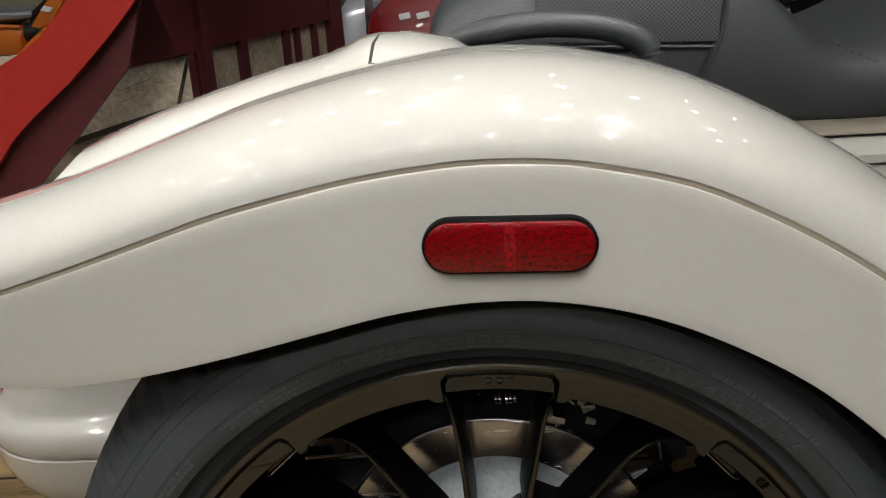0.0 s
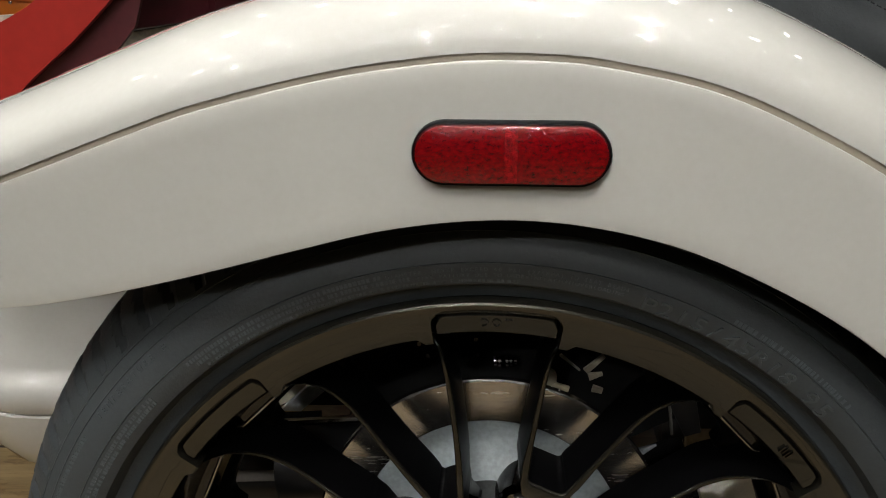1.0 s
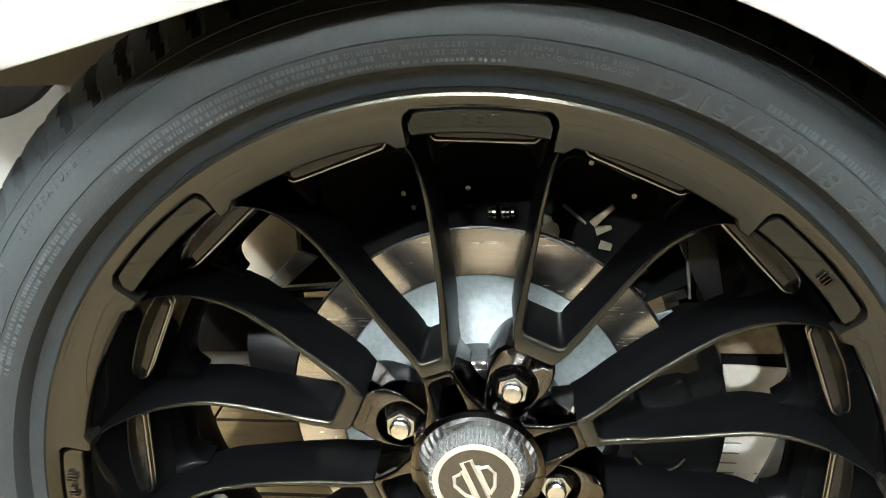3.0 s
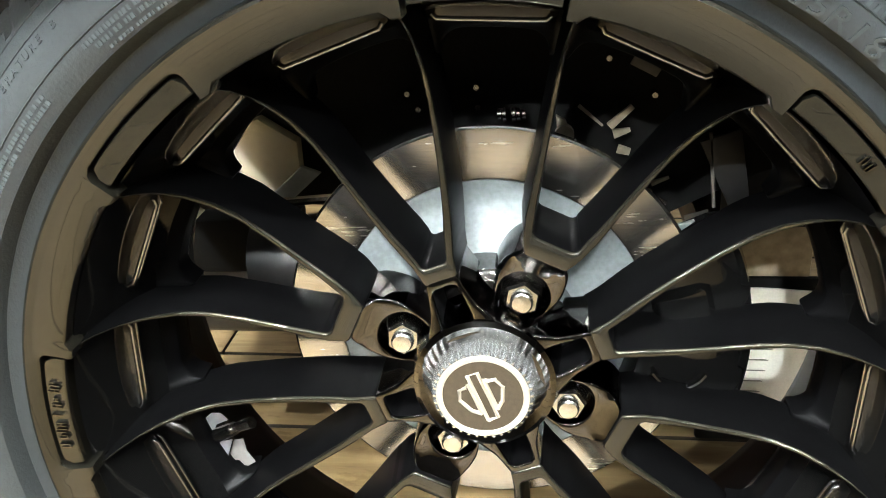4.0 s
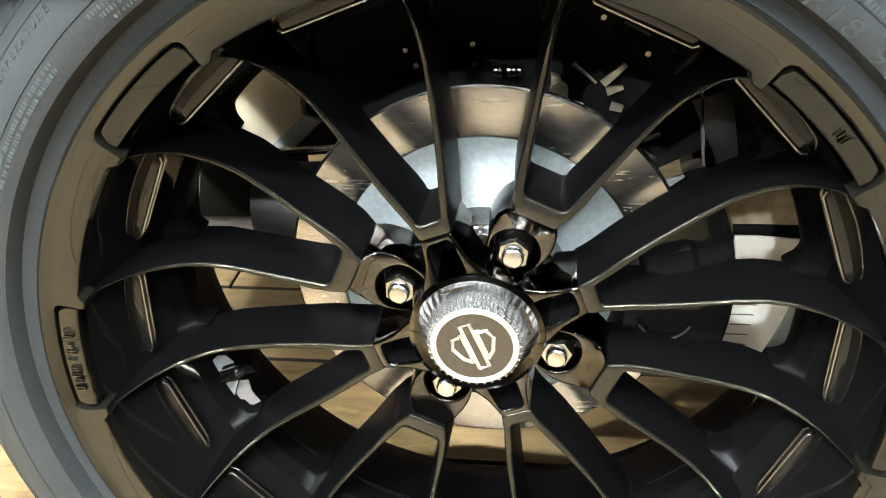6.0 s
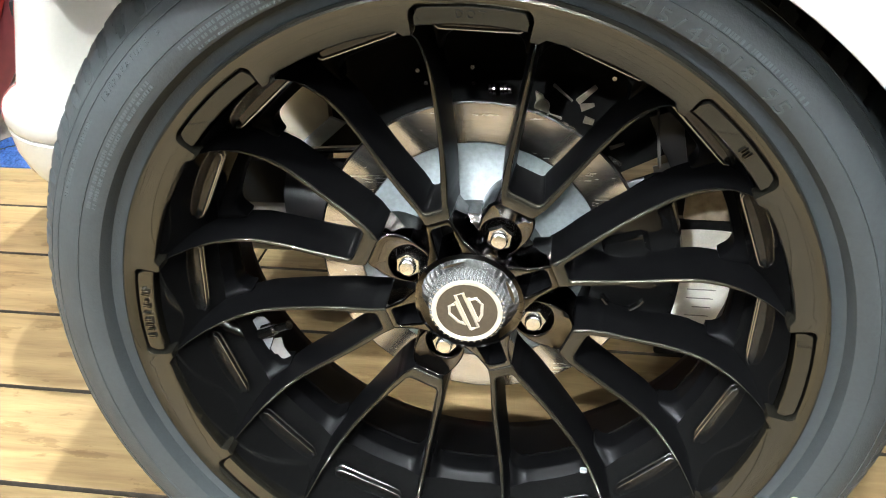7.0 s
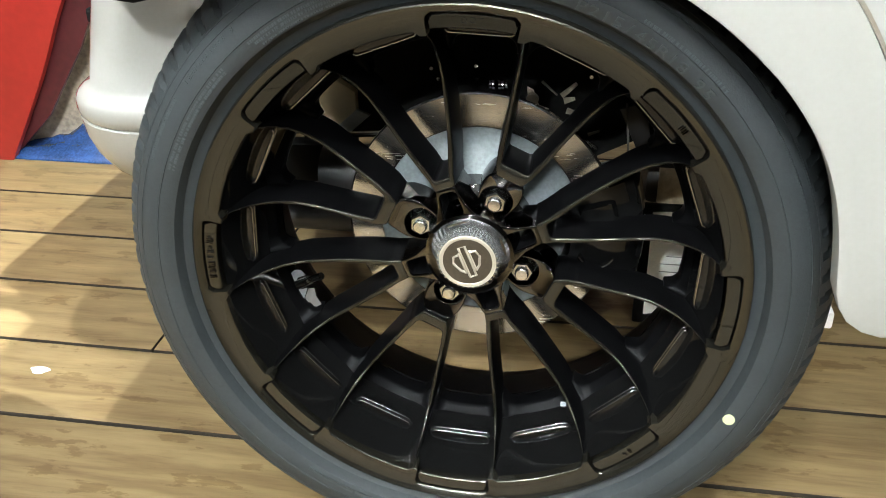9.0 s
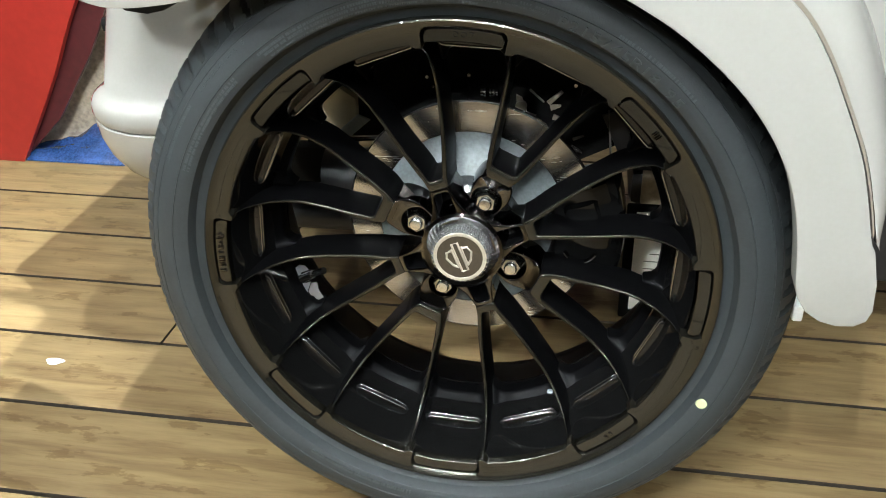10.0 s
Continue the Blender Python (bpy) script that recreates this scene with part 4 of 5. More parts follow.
for r in (0.2735, 0.2905, 0.2975):
    part("mould_line", lathe([(r - 0.0005, sidewall(r - 0.0005) - 0.0000), (r, sidewall(r) - 0.0007), (r + 0.0005, sidewall(r + 0.0005))], 160), RUBBER, wheel)
spot = part("paint_dot", lathe([(0.0, -0.0006), (0.0048, -0.0006), (0.0056, 0.0010)], 24), YELLOW, wheel, "pale yellow paint dot")
p = wheel_point(0.2655, 112.2, -0.0125)
spot.matrix_basis = pose(p.x, p.y, p.z, 0, 0, 0)

# tyre valve on the dish wall, with a pale sticker, a bright bracket and a scrap of film round its foot
VALVE_LINE = [(-0.1789, 0.09, -0.0732), (-0.165, 0.084, -0.0629), (-0.1606, 0.083, -0.0601), (-0.1506, 0.079, -0.0537)]
part("valve", merge(rod(VALVE_LINE[:2], [0.0050, 0.0046], 16), rod(VALVE_LINE[1:], [0.0030, 0.0036, 0.0038], 14)), NUT, wheel, "dark metal tyre valve stem")
part("valve_sticker", plate([(-0.1887, -0.0643), (-0.1836, -0.0592), (-0.1773, -0.0587), (-0.1723, -0.0638), (-0.181, -0.0681), (-0.1839, -0.0758), (-0.1809, -0.0823), (-0.171, -0.0792), (-0.1753, -0.0935), (-0.1838, -0.0901), (-0.1886, -0.0822)], 0.0940, 0.0946, 0.0002), SILVER, wheel, "pale crescent sticker round the valve")
part("valve_bracket", merge(plate([(-0.1937, -0.072), (-0.1917, -0.0839), (-0.1858, -0.0949), (-0.1894, -0.0978), (-0.1966, -0.0981), (-0.1984, -0.0875)], 0.0960, 0.0975, 0.0004), rod([(-0.1917, 0.0945, -0.0839), (-0.1858, 0.0945, -0.0949)], 0.0012, 8)), CHROME, wheel, "bright valve bracket")
part("film_scrap", plate([(-0.1713, -0.0817), (-0.1645, -0.0801), (-0.1631, -0.0899), (-0.1574, -0.0986), (-0.1646, -0.1034), (-0.1692, -0.0981), (-0.177, -0.0987)], 0.0970, 0.0974, 0.0001), INK, wheel)
part("balance_weight", box((0.006, 0.004, 0.004), wheel_point(0.204, 150.0, 0.082), 0.001), ALU, wheel)

# ---- behind the disc: caliper, shield, axle, rod, labels ----
caliper = part("brake_caliper", merge(lathe([(0.088, 0.112), (0.092, 0.106), (0.118, 0.103), (0.150, 0.105), (0.160, 0.112), (0.162, 0.124), (0.162, 0.165), (0.150, 0.172), (0.088, 0.172), (0.088, 0.112)], 24, 66, 112),
                                      lathe([(0.100, 0.108), (0.106, 0.098), (0.120, 0.096), (0.134, 0.098), (0.140, 0.108)], 18, 72, 84)), BARREL, trike, "black brake caliper over the disc")
caliper.location = CENTRE
part("caliper_plug", rod([(0.1275, 0.100, 0.3545), (0.1275, 0.108, 0.3545)], 0.0032, 14), WHITE, trike)
part("bleed_pipe", rod(smooth_line([(0.100, 0.102, 0.302), (0.108, 0.101, 0.2935), (0.118, 0.101, 0.291), (0.128, 0.102, 0.2955), (0.133, 0.103, 0.301)], 14), 0.0018, 8), NUT, trike)
shield = part("backing_shield", lathe([(0.040, 0.180), (0.150, 0.186), (0.190, 0.186), (0.210, 0.180)], 80, -50, 64), MATT, trike, "matt black backing shield behind the brake disc")
shield.location = CENTRE
for a, r, yy in ((-4, 0.133, 0.172), (-4, 0.146, 0.172), (-20, 0.140, 0.172), (-21, 0.152, 0.172), (-14, 0.141, 0.172), (30, 0.186, 0.172), (36, 0.172, 0.172), (24, 0.178, 0.172)):
    q = CENTRE + wheel_point(r, a, yy)
    part("bolt", rod([q, q + Vector((0, 0.010, 0))], 0.0019, 8), STEEL, trike)


def clip(x, z, long, wide, turn, mat, taper=0.6, label=""):
    """A small flat plate for a scrap of tone seen behind the spokes, placed to fit the camera's view."""
    bm = plate([(-long / 2, -wide / 2), (long / 2, -wide / 2 * taper), (long / 2, wide / 2 * taper), (-long / 2, wide / 2)], 0.0, 0.003, 0.0005)
    bmesh.ops.transform(bm, matrix=pose(x, 0.170, z, 0, -turn, 0), verts=bm.verts)
    return part("shield_scrap", bm, mat, trike, label)


# added plates stand for pale and dark scraps showing between the parts
for x, z, long, wide, turn, mat, taper in ((0.0618, 0.4468, 0.020, 0.0022, -41, STONE, 0.5), (0.0806, 0.4461, 0.019, 0.0050, 43, STONE, 0.7), (0.0814, 0.4361, 0.011, 0.0060, 15, STONE, 0.4), (0.0830, 0.4239, 0.008, 0.0055, -16, STONE, 0.8),
                                           (0.0519, 0.4264, 0.019, 0.0060, -14, STONE, 0.7), (0.1230, 0.3723, 0.016, 0.0070, 28, SILVER, 0.2), (0.1053, 0.3903, 0.013, 0.0065, -25, STEEL, 0.6), (0.0947, 0.4777, 0.018, 0.0070, -30, INK, 0.8),
                                           (0.1067, 0.4034, 0.012, 0.0030, 22, STONE, 0.5), (0.1500, 0.4096, 0.050, 0.026, -72, BLACK, 0.5), (0.1390, 0.4100, 0.050, 0.0022, -84, INK, 1.0)):
    clip(x, z, long, wide, turn, mat, taper)
part("cable_bracket", merge(rod([(0.0455, 0.168, 0.4350), (0.0455, 0.174, 0.4350)], 0.0062, 16), plate([(0.040, 0.447), (0.046, 0.444), (0.052, 0.428), (0.058, 0.424), (0.056, 0.419), (0.042, 0.424)], 0.171, 0.175, 0.0006)), STONE, trike, "tan cable bracket")
part("spring_pin", merge(*[rod([(x, 0.17, 0.4490), (x + 0.0022, 0.17, 0.4492)], r, 14) for x, r in ((0.0035, 0.0050), (0.0066, 0.0058), (0.0125, 0.0056), (0.0155, 0.0052), (0.0190, 0.0040))]), CHROME, trike, "small coiled chrome spring")
part("cross_panel", loft([[(x, 0.50, 0.30), (x, 0.49, 0.41), (x, 0.55, 0.41), (x, 0.55, 0.30)] for x in (0.03, 0.10, 0.17)]), CREAM, trike, "cream inner frame panel")
part("blue_tag", box((0.022, 0.002, 0.010), (0.168, 0.40, 0.286), 0.0005, pose(0, 0, 0, 0, -18, 0)), SILVER, trike)
part("axle_tube", rod([(0, 0.14, 0.32), (0, 0.30, 0.32), (0, 0.60, 0.32)], [0.05, 0.045, 0.045], 28), BLACK, trike, "black rear axle tube")
part("track_rod", rod([(-0.20, 0.205, 0.372), (-0.11, 0.200, 0.381), (-0.04, 0.20, 0.388)], 0.0035, 8), CHROME, trike, "thin bright rod")
part("shock_absorber", rod([(-0.19, 0.24, 0.315), (-0.10, 0.24, 0.318), (-0.08, 0.24, 0.318)], [0.034, 0.034, 0.02], 20), BLACK, trike, "black shock absorber body")
part("inner_body", plate([(-0.238, 0.352), (-0.236, 0.366), (-0.205, 0.409), (-0.199, 0.411), (-0.168, 0.391), (-0.168, 0.352), (-0.206, 0.338)], 0.300, 0.312, 0.003), PALE, trike, "cream inner body panel behind the wheel")
part("upper_body", plate([(-0.16, 0.437), (-0.154, 0.445), (-0.126, 0.463), (-0.106, 0.47), (-0.111, 0.457), (-0.148, 0.419)], 0.305, 0.314, 0.002), PALE, trike, "cream upper body edge behind the wheel")
part("swing_arm", plate([(-0.244, 0.342), (-0.160, 0.347), (-0.160, 0.298), (-0.2545, 0.297)], 0.250, 0.276, 0.003), MATT, trike, "matt black suspension arm")
# grey strip drawn for the floor's reflection along the arm's lower edge
part("arm_reflection", plate([(-0.2545, 0.2965), (-0.166, 0.2975), (-0.166, 0.286), (-0.2575, 0.283)], 0.253, 0.276, 0.001), INK, trike)
part("body_corner", plate([(-0.2665, 0.329), (-0.2480, 0.3175), (-0.2780, 0.2720)], 0.310, 0.316, 0.001), PALE, trike)
part("body_bracket", plate([(-0.206, 0.336), (-0.166, 0.372), (-0.150, 0.366), (-0.185, 0.335)], 0.294, 0.299, 0.002), ALU, trike)
# near-black sheets stand in for the dark space behind the wheel
part("rear_guard", loft([[(x, 0.318, 0.330), (x, 0.316, 0.44), (x, 0.314, 0.60), (x, 0.34, 0.60), (x, 0.34, 0.330)] for x in (-0.30, -0.20, -0.09)]), MATT, trike, "matt black inner guard behind the wheel")
part("inner_guard", loft([[(x, 0.285, 0.36), (x, 0.275, 0.44), (x, 0.27, 0.62), (x, 0.33, 0.62), (x, 0.33, 0.36)] for x in (-0.085, -0.03, 0.025)]), MATT, trike, "black inner guard behind the wheel")
part("side_guard", loft([[(x, 0.300, 0.318), (x, 0.285, 0.44), (x, 0.28, 0.53), (x, 0.33, 0.53), (x, 0.33, 0.318)] for x in (0.175, 0.24, 0.31)]), MATT, trike, "black side guard behind the wheel")
part("top_guard", loft([[(x, 0.285, 0.43), (x, 0.275, 0.50), (x, 0.27, 0.62), (x, 0.33, 0.62), (x, 0.33, 0.43)] for x in (0.026, 0.10, 0.174)]), MATT, trike)
label_sheet = part("warning_label", loft([[(0.184 + 0.075 * u, 0.330 + 0.003 * math.sin(u * 9), 0.105), (0.184 + 0.085 * u, 0.333 + 0.003 * math.sin(u * 7), 0.180), (0.184 + 0.090 * u, 0.336 + 0.003 * math.sin(u * 5), 0.2445), (0.184 + 0.090 * u, 0.338 + 0.003 * math.sin(u * 5), 0.2445), (0.184 + 0.085 * u, 0.335 + 0.003 * math.sin(u * 7), 0.180), (0.184 + 0.075 * u, 0.332 + 0.003 * math.sin(u * 9), 0.105)] for u in (0, 0.125, 0.25, 0.375, 0.5, 0.625, 0.75, 0.875, 1)]), PAPER, trike, "white printed paper label")
for i in range(7):
    part("print_line", box((0.044 if i % 3 else 0.030, 0.0008, 0.0009), (0.2200, 0.3325 - i * 0.0005, 0.188 - i * 0.0105)), INK, label_sheet)
part("side_plate", box((0.070, 0.006, 0.060), (0.222, 0.345, 0.284), 0.002), STONE, trike, "grey tan plate above the label")
part("label_board", box((0.120, 0.008, 0.170), (0.232, 0.352, 0.165), 0.003), MATT, trike)
part("rear_frame", merge(box((0.80, 0.05, 0.05), (0.02, 0.86, 0.24), 0.012), rod([(-0.35, 0.44, 0.16), (0.40, 0.44, 0.16)], 0.020, 14), box((0.05, 0.44, 0.05), (0.20, 0.64, 0.24), 0.012), box((0.05, 0.44, 0.05), (-0.36, 0.64, 0.27), 0.012)), BLACK, trike, "black rear axle frame under the body")
tag = part("side_tag", box((0.026, 0.0015, 0.018), (0.074, 0.262, 0.381), 0.0006, pose(0, 0, 0, 0, 8, 0)), PAPER, trike, "white paper tag with two letters")
bm = letters("RH", 0.011, 0.0003)
bmesh.ops.transform(bm, matrix=Matrix.Translation((0.074, 0.2606, 0.381)) @ pose(0, 0, 0, 0, 188, 0), verts=bm.verts)
part("tag_lettering", bm, INK, tag)

# ---- rear corner of the body ----
def corner_line(grow):
    """Plan of the rear corner, grown outward: along the side, round, along the back."""
    pts = [(-0.285, 0.290 - grow), (-0.36, 0.290 - grow), (-0.445, 0.290 - grow)]
    for k in range(1, 9):
        t = math.pi / 2 * k / 8
        pts.append((-0.445 - (0.105 + grow) * math.sin(t), 0.395 - (0.105 + grow) * math.cos(t)))
    pts += [(-0.550 - grow, 0.62), (-0.550 - grow, 0.95)]
    return pts


layers = [(0.56, -0.045), (0.50, -0.034), (0.44, -0.022), (0.378, -0.010), (0.371, -0.002), (0.365, 0.006), (0.357, 0.0105), (0.346, 0.011), (0.339, 0.0095), (0.3355, 0.007)]
part("rear_quarter", loft([[(x, y, z) for x, y in corner_line(g)] for z, g in layers], closed=False), CREAM, trike, "cream rear body corner with a raised band")
layers = [(0.3345, 0.007), (0.3325, 0.0085), (0.312, 0.006), (0.288, -0.003), (0.264, -0.019), (0.246, -0.040), (0.234, -0.064), (0.228, -0.094)]
part("rear_bumper", loft([[(x, y, z) for x, y in corner_line(g)] for z, g in layers], closed=False), CREAM, trike, "cream bowl-shaped lower rear bumper")

# black sheet stands in for the shaded opening above the body corner
part("tail_shade", plate([(-0.460, 0.497), (-0.448, 0.491), (-0.421, 0.488), (-0.399, 0.493), (-0.380, 0.503), (-0.368, 0.513), (-0.334, 0.537), (-0.290, 0.572), (-0.240, 0.600), (-0.460, 0.600)], 0.291, 0.309, 0.003), MATT, trike, "black sheet for the dark opening under the fender tail")

# added out of sight to keep the overhead lamps off the boards
part("shade_sheet", box((1.12, 0.62, 0.02), (0.03, 0.68, 0.452), 0.005), MATT, trike, "unseen black sheet that shades the boards below")
# added to hide the red bike from the glossy wheel barrel
part("reflection_block", box((1.02, 0.03, 0.26), (-0.03, 1.00, 0.33), 0.01), MATT, trike, "unseen black sheet that blocks the red bike's reflection")

# ---- top of the body, seat and grab handle ----
top = [(-0.346, 0.628), (-0.339, 0.654), (-0.318, 0.673), (-0.264, 0.692), (-0.211, 0.708), (-0.161, 0.7215), (-0.124, 0.7295), (-0.104, 0.7365), (-0.090, 0.7430), (-0.0775, 0.7445)]
sections = []
for x, z in top:
    k = z - 0.60
    sections.append([(x, 0.12, 0.55), (x, 0.145, z - 0.34 * k), (x, 0.165, z - 0.10 * k), (x, 0.20, z - 0.015 * k), (x, 0.255, z), (x, 0.30, z - 0.004), (x, 0.34, z - 0.030), (x, 0.36, z - 0.08), (x, 0.36, 0.55)])
part("boot_lid", loft(sections), CREAM, trike, "cream boot top behind the seat", sharp=60)
sections = []
for x, z in ((-0.0750, 0.7445), (-0.050, 0.7440), (-0.020, 0.7370), (0.010, 0.7200), (0.040, 0.692)):
    k = z - 0.60
    sections.append([(x, 0.12, 0.55), (x, 0.145, z - 0.34 * k), (x, 0.165, z - 0.10 * k), (x, 0.20, z - 0.015 * k), (x, 0.255, z), (x, 0.30, z - 0.004), (x, 0.34, z - 0.030), (x, 0.36, z - 0.08), (x, 0.36, 0.55)])
part("seat_cowl", loft(sections), CREAM, trike, "cream cowl beside the seat", sharp=60)
part("lid_seam", loft([[(x, 0.135, z - 0.14), (x, 0.168, z - 0.022), (x, 0.205, z - 0.006), (x, 0.29, z - 0.006), (x, 0.29, z - 0.03), (x, 0.19, z - 0.15)] for x, z in ((-0.0780, 0.7425), (-0.0745, 0.7425))]), BLACK, trike)
part("body_side", loft([[(x, 0.346, 0.40), (x, 0.350, 0.46), (x, 0.358, 0.56), (x, 0.362, 0.582), (x, 0.368, 0.584), (x, 0.356, 0.586), (x, 0.356, 0.594), (x, 0.372, 0.605), (x, 0.44, 0.608), (x, 0.60, 0.608), (x, 0.60, 0.40)] for x in (0.20, 0.30, 0.40, 0.50, 0.62)]), CREAM, trike, "cream body side below the seat")
part("engine_case", merge(box((0.30, 0.25, 0.34), (0.63, 0.56, 0.28), 0.02), *[box((0.30, 0.26, 0.010), (0.635, 0.555, 0.36 - i * 0.022), 0.003) for i in range(5)]), BLACK, trike, "black finned engine casing")
for z in (0.44, 0.40, 0.365):
    part("engine_bolt", rod([(0.478, 0.42, z), (0.478, 0.44, z)], 0.006, 10), CHROME, trike)
part("engine_pipe", rod([(0.45, 0.42, 0.36), (0.52, 0.41, 0.355), (0.62, 0.41, 0.35)], 0.008, 10), ALU, trike)

# strip darkens the ledge as the seat's reflection would
part("ledge_shade", box((0.42, 0.066, 0.003), (0.41, 0.4115, 0.6105), 0.001), GROOVE, trike, "taupe strip toned as the seat's reflection on the ledge")
# black strip put in where the gap below the seat is in shade
part("seat_gap_shade", box((0.42, 0.05, 0.012), (0.41, 0.455, 0.604), 0.003), BLACK, trike, "black strip for the shaded gap under the seat")
seat_top = smooth_line([(-0.046, 0, 0.705), (-0.048, 0, 0.728), (-0.036, 0, 0.750), (0.005, 0, 0.775), (0.10, 0, 0.792), (0.20, 0, 0.785), (0.262, 0, 0.768), (0.290, 0, 0.748), (0.312, 0, 0.730), (0.342, 0, 0.702), (0.373, 0, 0.686), (0.400, 0, 0.686), (0.431, 0, 0.694), (0.50, 0, 0.722), (0.60, 0, 0.740)], 48)
sections = []
for p in seat_top:
    low = 0.604
    h = p.z - low
    sections.append([(p.x, 0.47, low), (p.x, 0.448, low + 0.02 * h), (p.x, 0.436, low + 0.14 * h), (p.x, 0.430, low + 0.40 * h), (p.x, 0.431, low + 0.70 * h), (p.x, 0.440, low + 0.88 * h), (p.x, 0.462, low + 0.97 * h), (p.x, 0.50, p.z), (p.x, 0.75, p.z), (p.x, 0.77, low)])
seat = part("seat", loft(sections), SEAT, trike, "dark grey leather seat with a perforated panel", sharp=60)
part("seat_insert", loft([[(0.06 + 0.18 * t, 0.4265, 0.706 - 0.006 * t), (0.06 + 0.18 * t, 0.4265, 0.745), (0.06 + 0.18 * t, 0.436, 0.775), (0.06 + 0.18 * t, 0.446, 0.775), (0.06 + 0.18 * t, 0.446, 0.706)] for t in (0, 0.33, 0.66, 1)]), SEAT_PERF, seat, "perforated grey side insert")
seams = [[(0.2505, 0.4275, 0.765), (0.2455, 0.4270, 0.711), (0.236, 0.4275, 0.686), (0.224, 0.4285, 0.660)], [(0.06, 0.4255, 0.709), (0.15, 0.4255, 0.7045), (0.240, 0.4258, 0.700)], [(0.298, 0.4425, 0.735), (0.325, 0.4400, 0.711), (0.355, 0.4370, 0.690), (0.41, 0.4360, 0.666), (0.47, 0.4350, 0.655)]]
for line in seams:
    pts = smooth_line(line, 30)
    part("stitching", merge(*[rod([a, a.lerp(b, 0.65)], 0.0007, 6) for a, b in zip(pts, pts[1:])]), THREAD, seat)
part("seat_seam", rod(smooth_line([(0.246, 0.4290, 0.765), (0.2445, 0.4285, 0.735), (0.241, 0.4285, 0.711), (0.231, 0.4285, 0.686), (0.219, 0.4295, 0.660)], 20), 0.0018, 8), BLACK, seat, "dark rolled seam")
part("seat_piping", rod(smooth_line([(0.06, 0.4262, 0.7035), (0.15, 0.426, 0.6995), (0.236, 0.4262, 0.695)], 16), 0.0016, 8), SEAT, seat)
rim = [(-0.045, 0.716), (-0.025, 0.7215), (0.010, 0.728), (0.064, 0.7315), (0.115, 0.7265), (0.148, 0.715), (0.163, 0.700), (0.164, 0.680), (0.155, 0.655)]
part("grab_handle", rod([(p.x, 0.375, p.z) for p in smooth_line([(x, 0, z) for x, z in rim], 36)], [0.004 + 0.0085 * min(1, i / 9) for i in range(36)], 14), SEAT, trike, "grey rubber grab handle beside the seat")

# ---- fender trims ----
part("fender_stay", box((0.012, 0.03, 0.020), (0.362, 0.195, 0.204), 0.003), WHITE, trike, "small white plastic foot")

# ---- blue film on the floor ----
bm = bmesh.new()
cells = 26
grid = [[bm.verts.new((-1.10 + 0.46 * i / cells, 0.935 + 0.22 * j / cells, 0.0)) for j in range(cells + 1)] for i in range(cells + 1)]
for i in range(cells):
    for j in range(cells):
        bm.faces.new((grid[i][j], grid[i + 1][j], grid[i + 1][j + 1], grid[i][j + 1]))
for v in bm.verts:
    u = (v.co.x + 1.10) / 0.46
    w = (v.co.y - 0.935) / 0.22
    v.co.z = 0.004 + (0.015 + 0.085 * min(1, u * 1.6) * min(1, w * 2.2)) * (0.55 + 0.6 * abs(noise.noise(v.co * 16)) + 0.4 * noise.noise(v.co * 38)) * min(1, w * 8)
    v.co.z = max(v.co.z, 0.003)
made = bmesh.ops.extrude_face_region(bm, geom=list(bm.faces))
for v in made["geom"]:
    if isinstance(v, bmesh.types.BMVert):
        v.co.z = 0.0008
tagged(new("plastic_film", mesh_of("plastic_film", bm, BLUE_FILM, sharp=70)), "crumpled blue plastic film heaped on the boards", "plastic film")

# ---- other bikes behind ----
def blob(size, at, turn=None, power=2.6, seg=20):
    """A rounded body shell: a superellipsoid."""
    bm = bmesh.new()
    bmesh.ops.create_uvsphere(bm, u_segments=seg, v_segments=seg // 2, radius=1)
    for v in bm.verts:
        n = sum(abs(c) ** power for c in v.co) ** (1 / power)
        v.co = Vector([c / n * s / 2 for c, s in zip(v.co, size)])
    bmesh.ops.transform(bm, matrix=Matrix.Translation(at) @ (turn or Matrix()), verts=bm.verts)
    return bm


def wheel_pair(parent, places, radius=0.31):
    for x, y in places:
        o = part("tyre", lathe([(radius - 0.10, -0.04), (radius - 0.03, -0.06), (radius, -0.03), (radius, 0.03), (radius - 0.03, 0.06), (radius - 0.10, 0.04)], 40), RUBBER, parent)
        o.location = (x, y, radius)
        o = part("rim", lathe([(0.03, -0.02), (0.05, -0.03), (radius - 0.11, -0.025), (radius - 0.095, -0.04), (radius - 0.095, 0.04), (0.03, 0.02)], 40), SILVER, parent)
        o.location = (x, y, radius)


orange_bike = thing("motorcycle", (0, 0, 0), "orange and black motorcycle parked beyond the gate", "motorcycle")
part("tail", loft([[(x, 2.36, z0), (x, 2.34, (z0 + z1) / 2), (x, 2.36, z1), (x, 2.60, z1), (x, 2.60, z0)] for x, z0, z1 in ((-1.90, 0.555, 0.640), (-1.70, 0.545, 0.640), (-1.56, 0.540, 0.634), (-1.47, 0.538, 0.626), (-1.445, 0.548, 0.619), (-1.438, 0.568, 0.612))]), ORANGE, orange_bike, "orange tail fairing", sharp=60)
part("tail_edge", rod([(-1.90, 2.352, 0.642), (-1.60, 2.352, 0.638), (-1.44, 2.352, 0.621)], 0.006, 8), ORANGE, orange_bike)
part("side_cover", plate([(-1.470, 0.515), (-1.385, 0.545), (-1.330, 0.610), (-1.352, 0.622), (-1.405, 0.585), (-1.462, 0.540)], 2.33, 2.42, 0.008), ORANGE, orange_bike, "orange side cover")
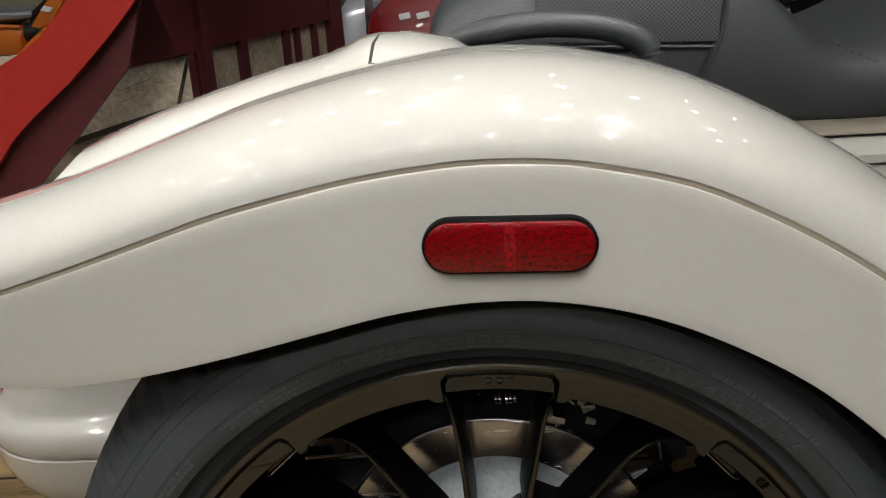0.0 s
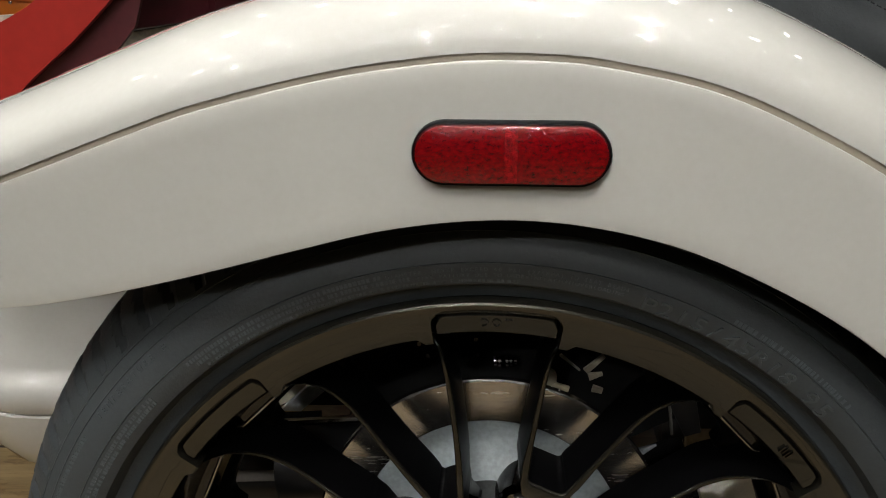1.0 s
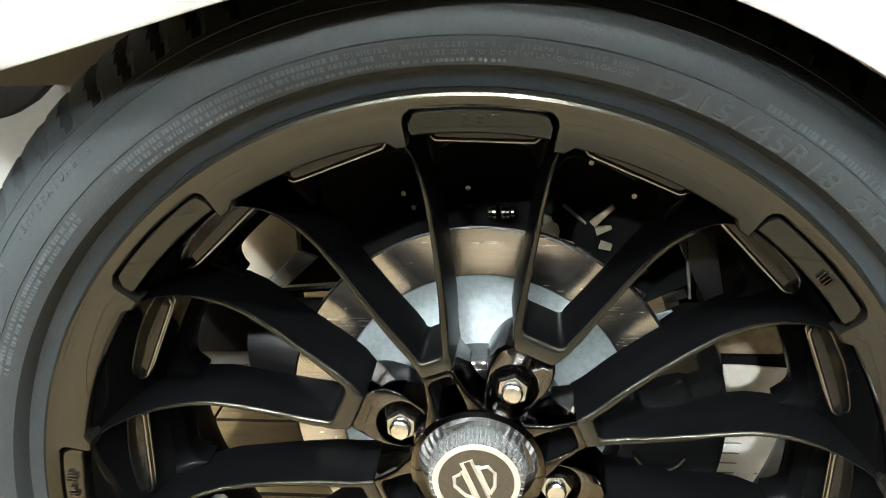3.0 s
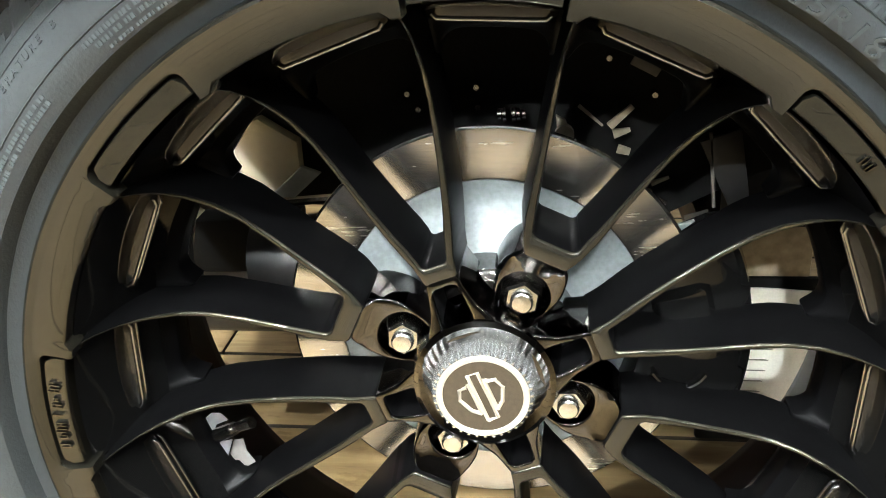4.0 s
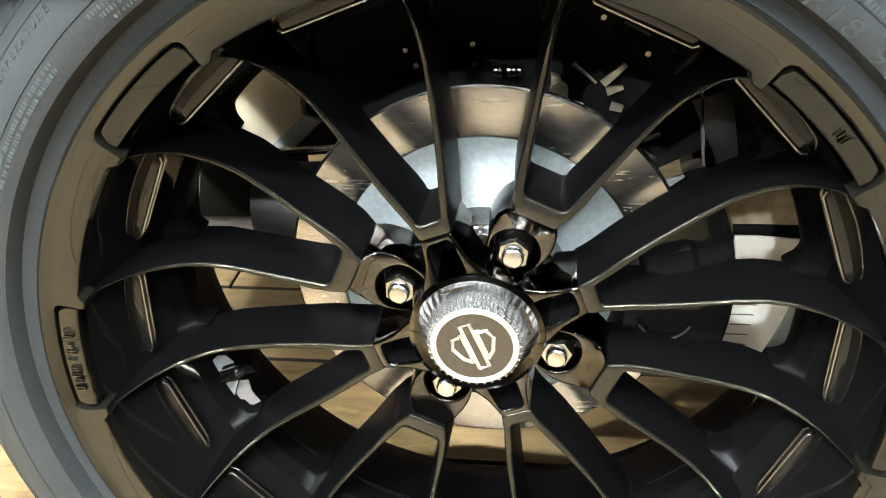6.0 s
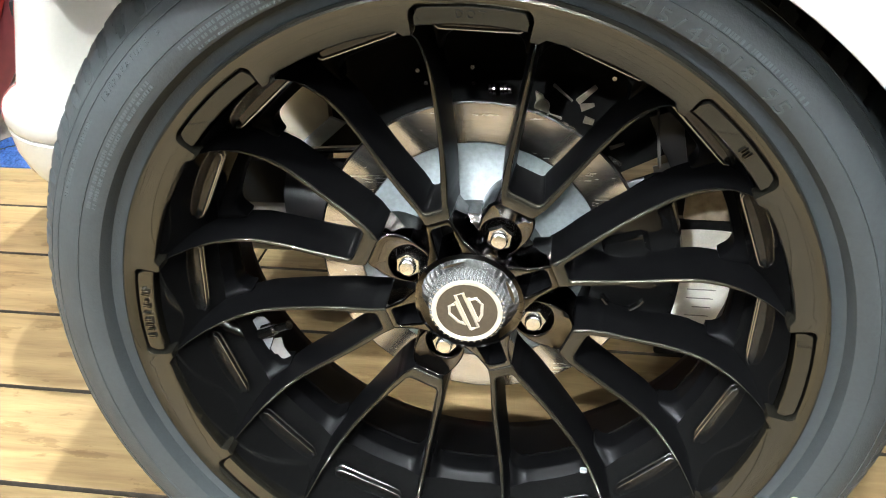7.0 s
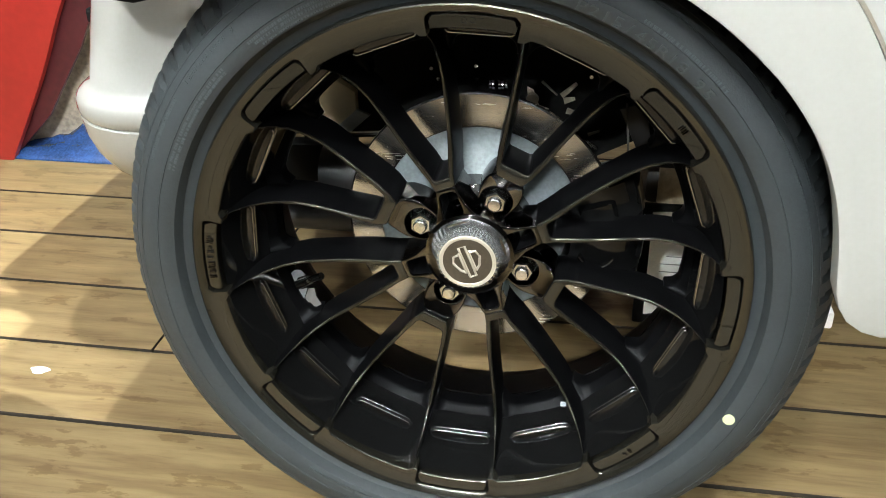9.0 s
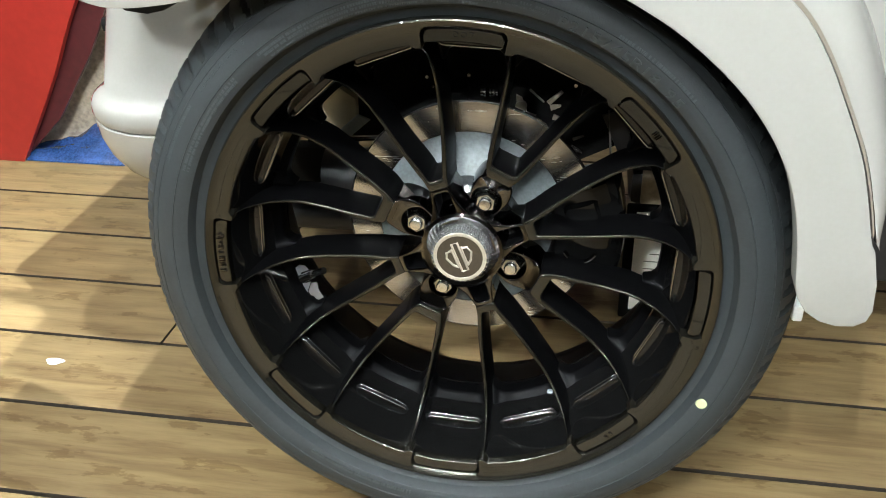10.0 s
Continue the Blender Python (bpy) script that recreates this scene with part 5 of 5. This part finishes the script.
part("tank", plate([(-1.400, 0.622), (-1.372, 0.612), (-1.325, 0.628), (-1.240, 0.735), (-1.190, 0.86), (-1.290, 0.86), (-1.330, 0.700)], 2.33, 2.60, 0.012), ORANGE, orange_bike, "orange tank")
part("tank_marking", plate([(-1.352, 0.668), (-1.322, 0.662), (-1.312, 0.674), (-1.338, 0.682)], 2.322, 2.329, 0.001), WHITE, orange_bike)
part("saddle", blob((0.56, 0.22, 0.055), (-1.66, 2.47, 0.655)), SILVER, orange_bike, "grey saddle")
part("frame_joint", blob((0.13, 0.16, 0.065), (-1.415, 2.44, 0.600), pose(0, 0, 0, 0, -12, 0)), BLACK, orange_bike)
part("engine", blob((0.60, 0.30, 0.38), (-1.52, 2.50, 0.36)), BLACK, orange_bike)
part("fork_tube", rod([(-1.46, 2.42, 0.625), (-1.36, 2.40, 0.690), (-1.28, 2.40, 0.760)], 0.011, 10), BLACK, orange_bike)
# bright blobs added where glints sit on the orange bike
for x, z in ((-1.512, 0.620), (-1.395, 0.640), (-1.362, 0.612), (-1.437, 0.520), (-1.455, 0.470)):
    part("chrome_glint", blob((0.013, 0.012, 0.011), (x, 2.325, z), None, 2.0, 10), CHROME, orange_bike)
part("handlebar", rod(smooth_line([(-1.10, 2.2, 0.90), (-1.18, 2.3, 0.86), (-1.16, 2.45, 0.85), (-1.12, 2.65, 0.88)], 16), 0.012), CHROME, orange_bike)
wheel_pair(orange_bike, ((-1.85, 2.45), (-0.85, 2.45)), 0.30)

# pale board with a strip of lit beads beyond the bikes
stand = thing("display_board", (-1.85, 3.3, 0), "pale green grey display board with a bright beaded edge", "display board")
part("board", box((0.62, 0.03, 1.10), (0.06, 0, 0.55), 0.006), PALE_GREEN, stand)
part("frame", box((0.05, 0.05, 1.12), (-0.275, 0, 0.56), 0.006), BLACK, stand)
for i in range(24):
    part("bead", blob((0.022, 0.022, 0.022), (-0.215, -0.022, 0.60 + i * 0.021), None, 2.0, 8), WHITE, stand)

red_bike = thing("motorcycle", (0, 0, 0), "red and silver touring motorcycle parked behind", "motorcycle")
part("saddlebag", loft([[(x, 1.95, 0.30), (x, 1.94, 0.64 + b), (x, 1.97, 0.675 + b), (x, 2.15, 0.68 + b), (x, 2.18, 0.30)] for x, b in ((-0.31, -0.09), (-0.295, -0.045), (-0.26, -0.012), (-0.20, 0.0), (-0.05, 0.012), (0.12, 0.016))]), BIKE_RED, red_bike, "bright red saddlebag with white marks", sharp=60)
part("silver_panel", loft([[(x, 1.97, 0.30), (x, 1.96, 0.62 + b), (x, 1.99, 0.665 + b), (x, 2.15, 0.67 + b), (x, 2.18, 0.30)] for x, b in ((-0.43, -0.14), (-0.40, -0.05), (-0.36, 0.0), (-0.311, 0.01))]), SILVER, red_bike, "silver grey rear panel", sharp=60)
for i, (w, sk) in enumerate(((0.030, 0.0), (0.034, 0.2), (0.032, 0.0))):
    part("white_mark", box((w, 0.003, 0.016), (-0.205 + i * 0.048, 1.938, 0.618), 0.003, pose(0, 0, 0, 0, -8, 0)), WHITE, red_bike)
part("fender", blob((0.70, 0.22, 0.25), (-0.15, 2.35, 0.58)), BLACK, red_bike)
wheel_pair(red_bike, ((-0.2, 2.35), (1.3, 2.35)), 0.30)

black_bike = thing("motorcycle", (0, 0, 0), "black motorcycle with bright chrome parts parked behind", "motorcycle")
part("body", blob((1.3, 0.4, 0.62), (1.12, 1.75, 0.60)), BARREL, black_bike)
part("tank", blob((0.55, 0.34, 0.26), (1.05, 1.72, 0.84)), BARREL, black_bike)
part("engine", blob((0.7, 0.36, 0.42), (1.15, 1.75, 0.36)), BLACK, black_bike)
rnd = random.Random(9)
# scattered bright blobs stand for the glints on the black bike
for i in range(30):
    part("chrome_glint", blob((rnd.uniform(0.006, 0.016), 0.012, rnd.uniform(0.005, 0.011)), (0.63 + rnd.uniform(0, 0.25), 1.515 + rnd.uniform(0, 0.02), 0.545 + rnd.uniform(0, 0.10)), None, 2.0, 10), SATIN, black_bike)
wheel_pair(black_bike, ((0.55, 1.85), (1.95, 1.85)), 0.30)

# ---- small marks on the boards ----
bm = plate([(0.013 * math.cos(a) * (1 + 0.25 * math.sin(3 * a)), 0.008 * math.sin(a)) for a in (2 * math.pi * k / 18 for k in range(18))], 0.0, 0.0008)
bmesh.ops.transform(bm, matrix=pose(-0.616, 0.234, 0.0010, -90, 0, 0), verts=bm.verts)
tagged(new("paint_chip", mesh_of("paint_chip", bm, WHITE)), "small white paint chip lying on the boards", "paint chip")
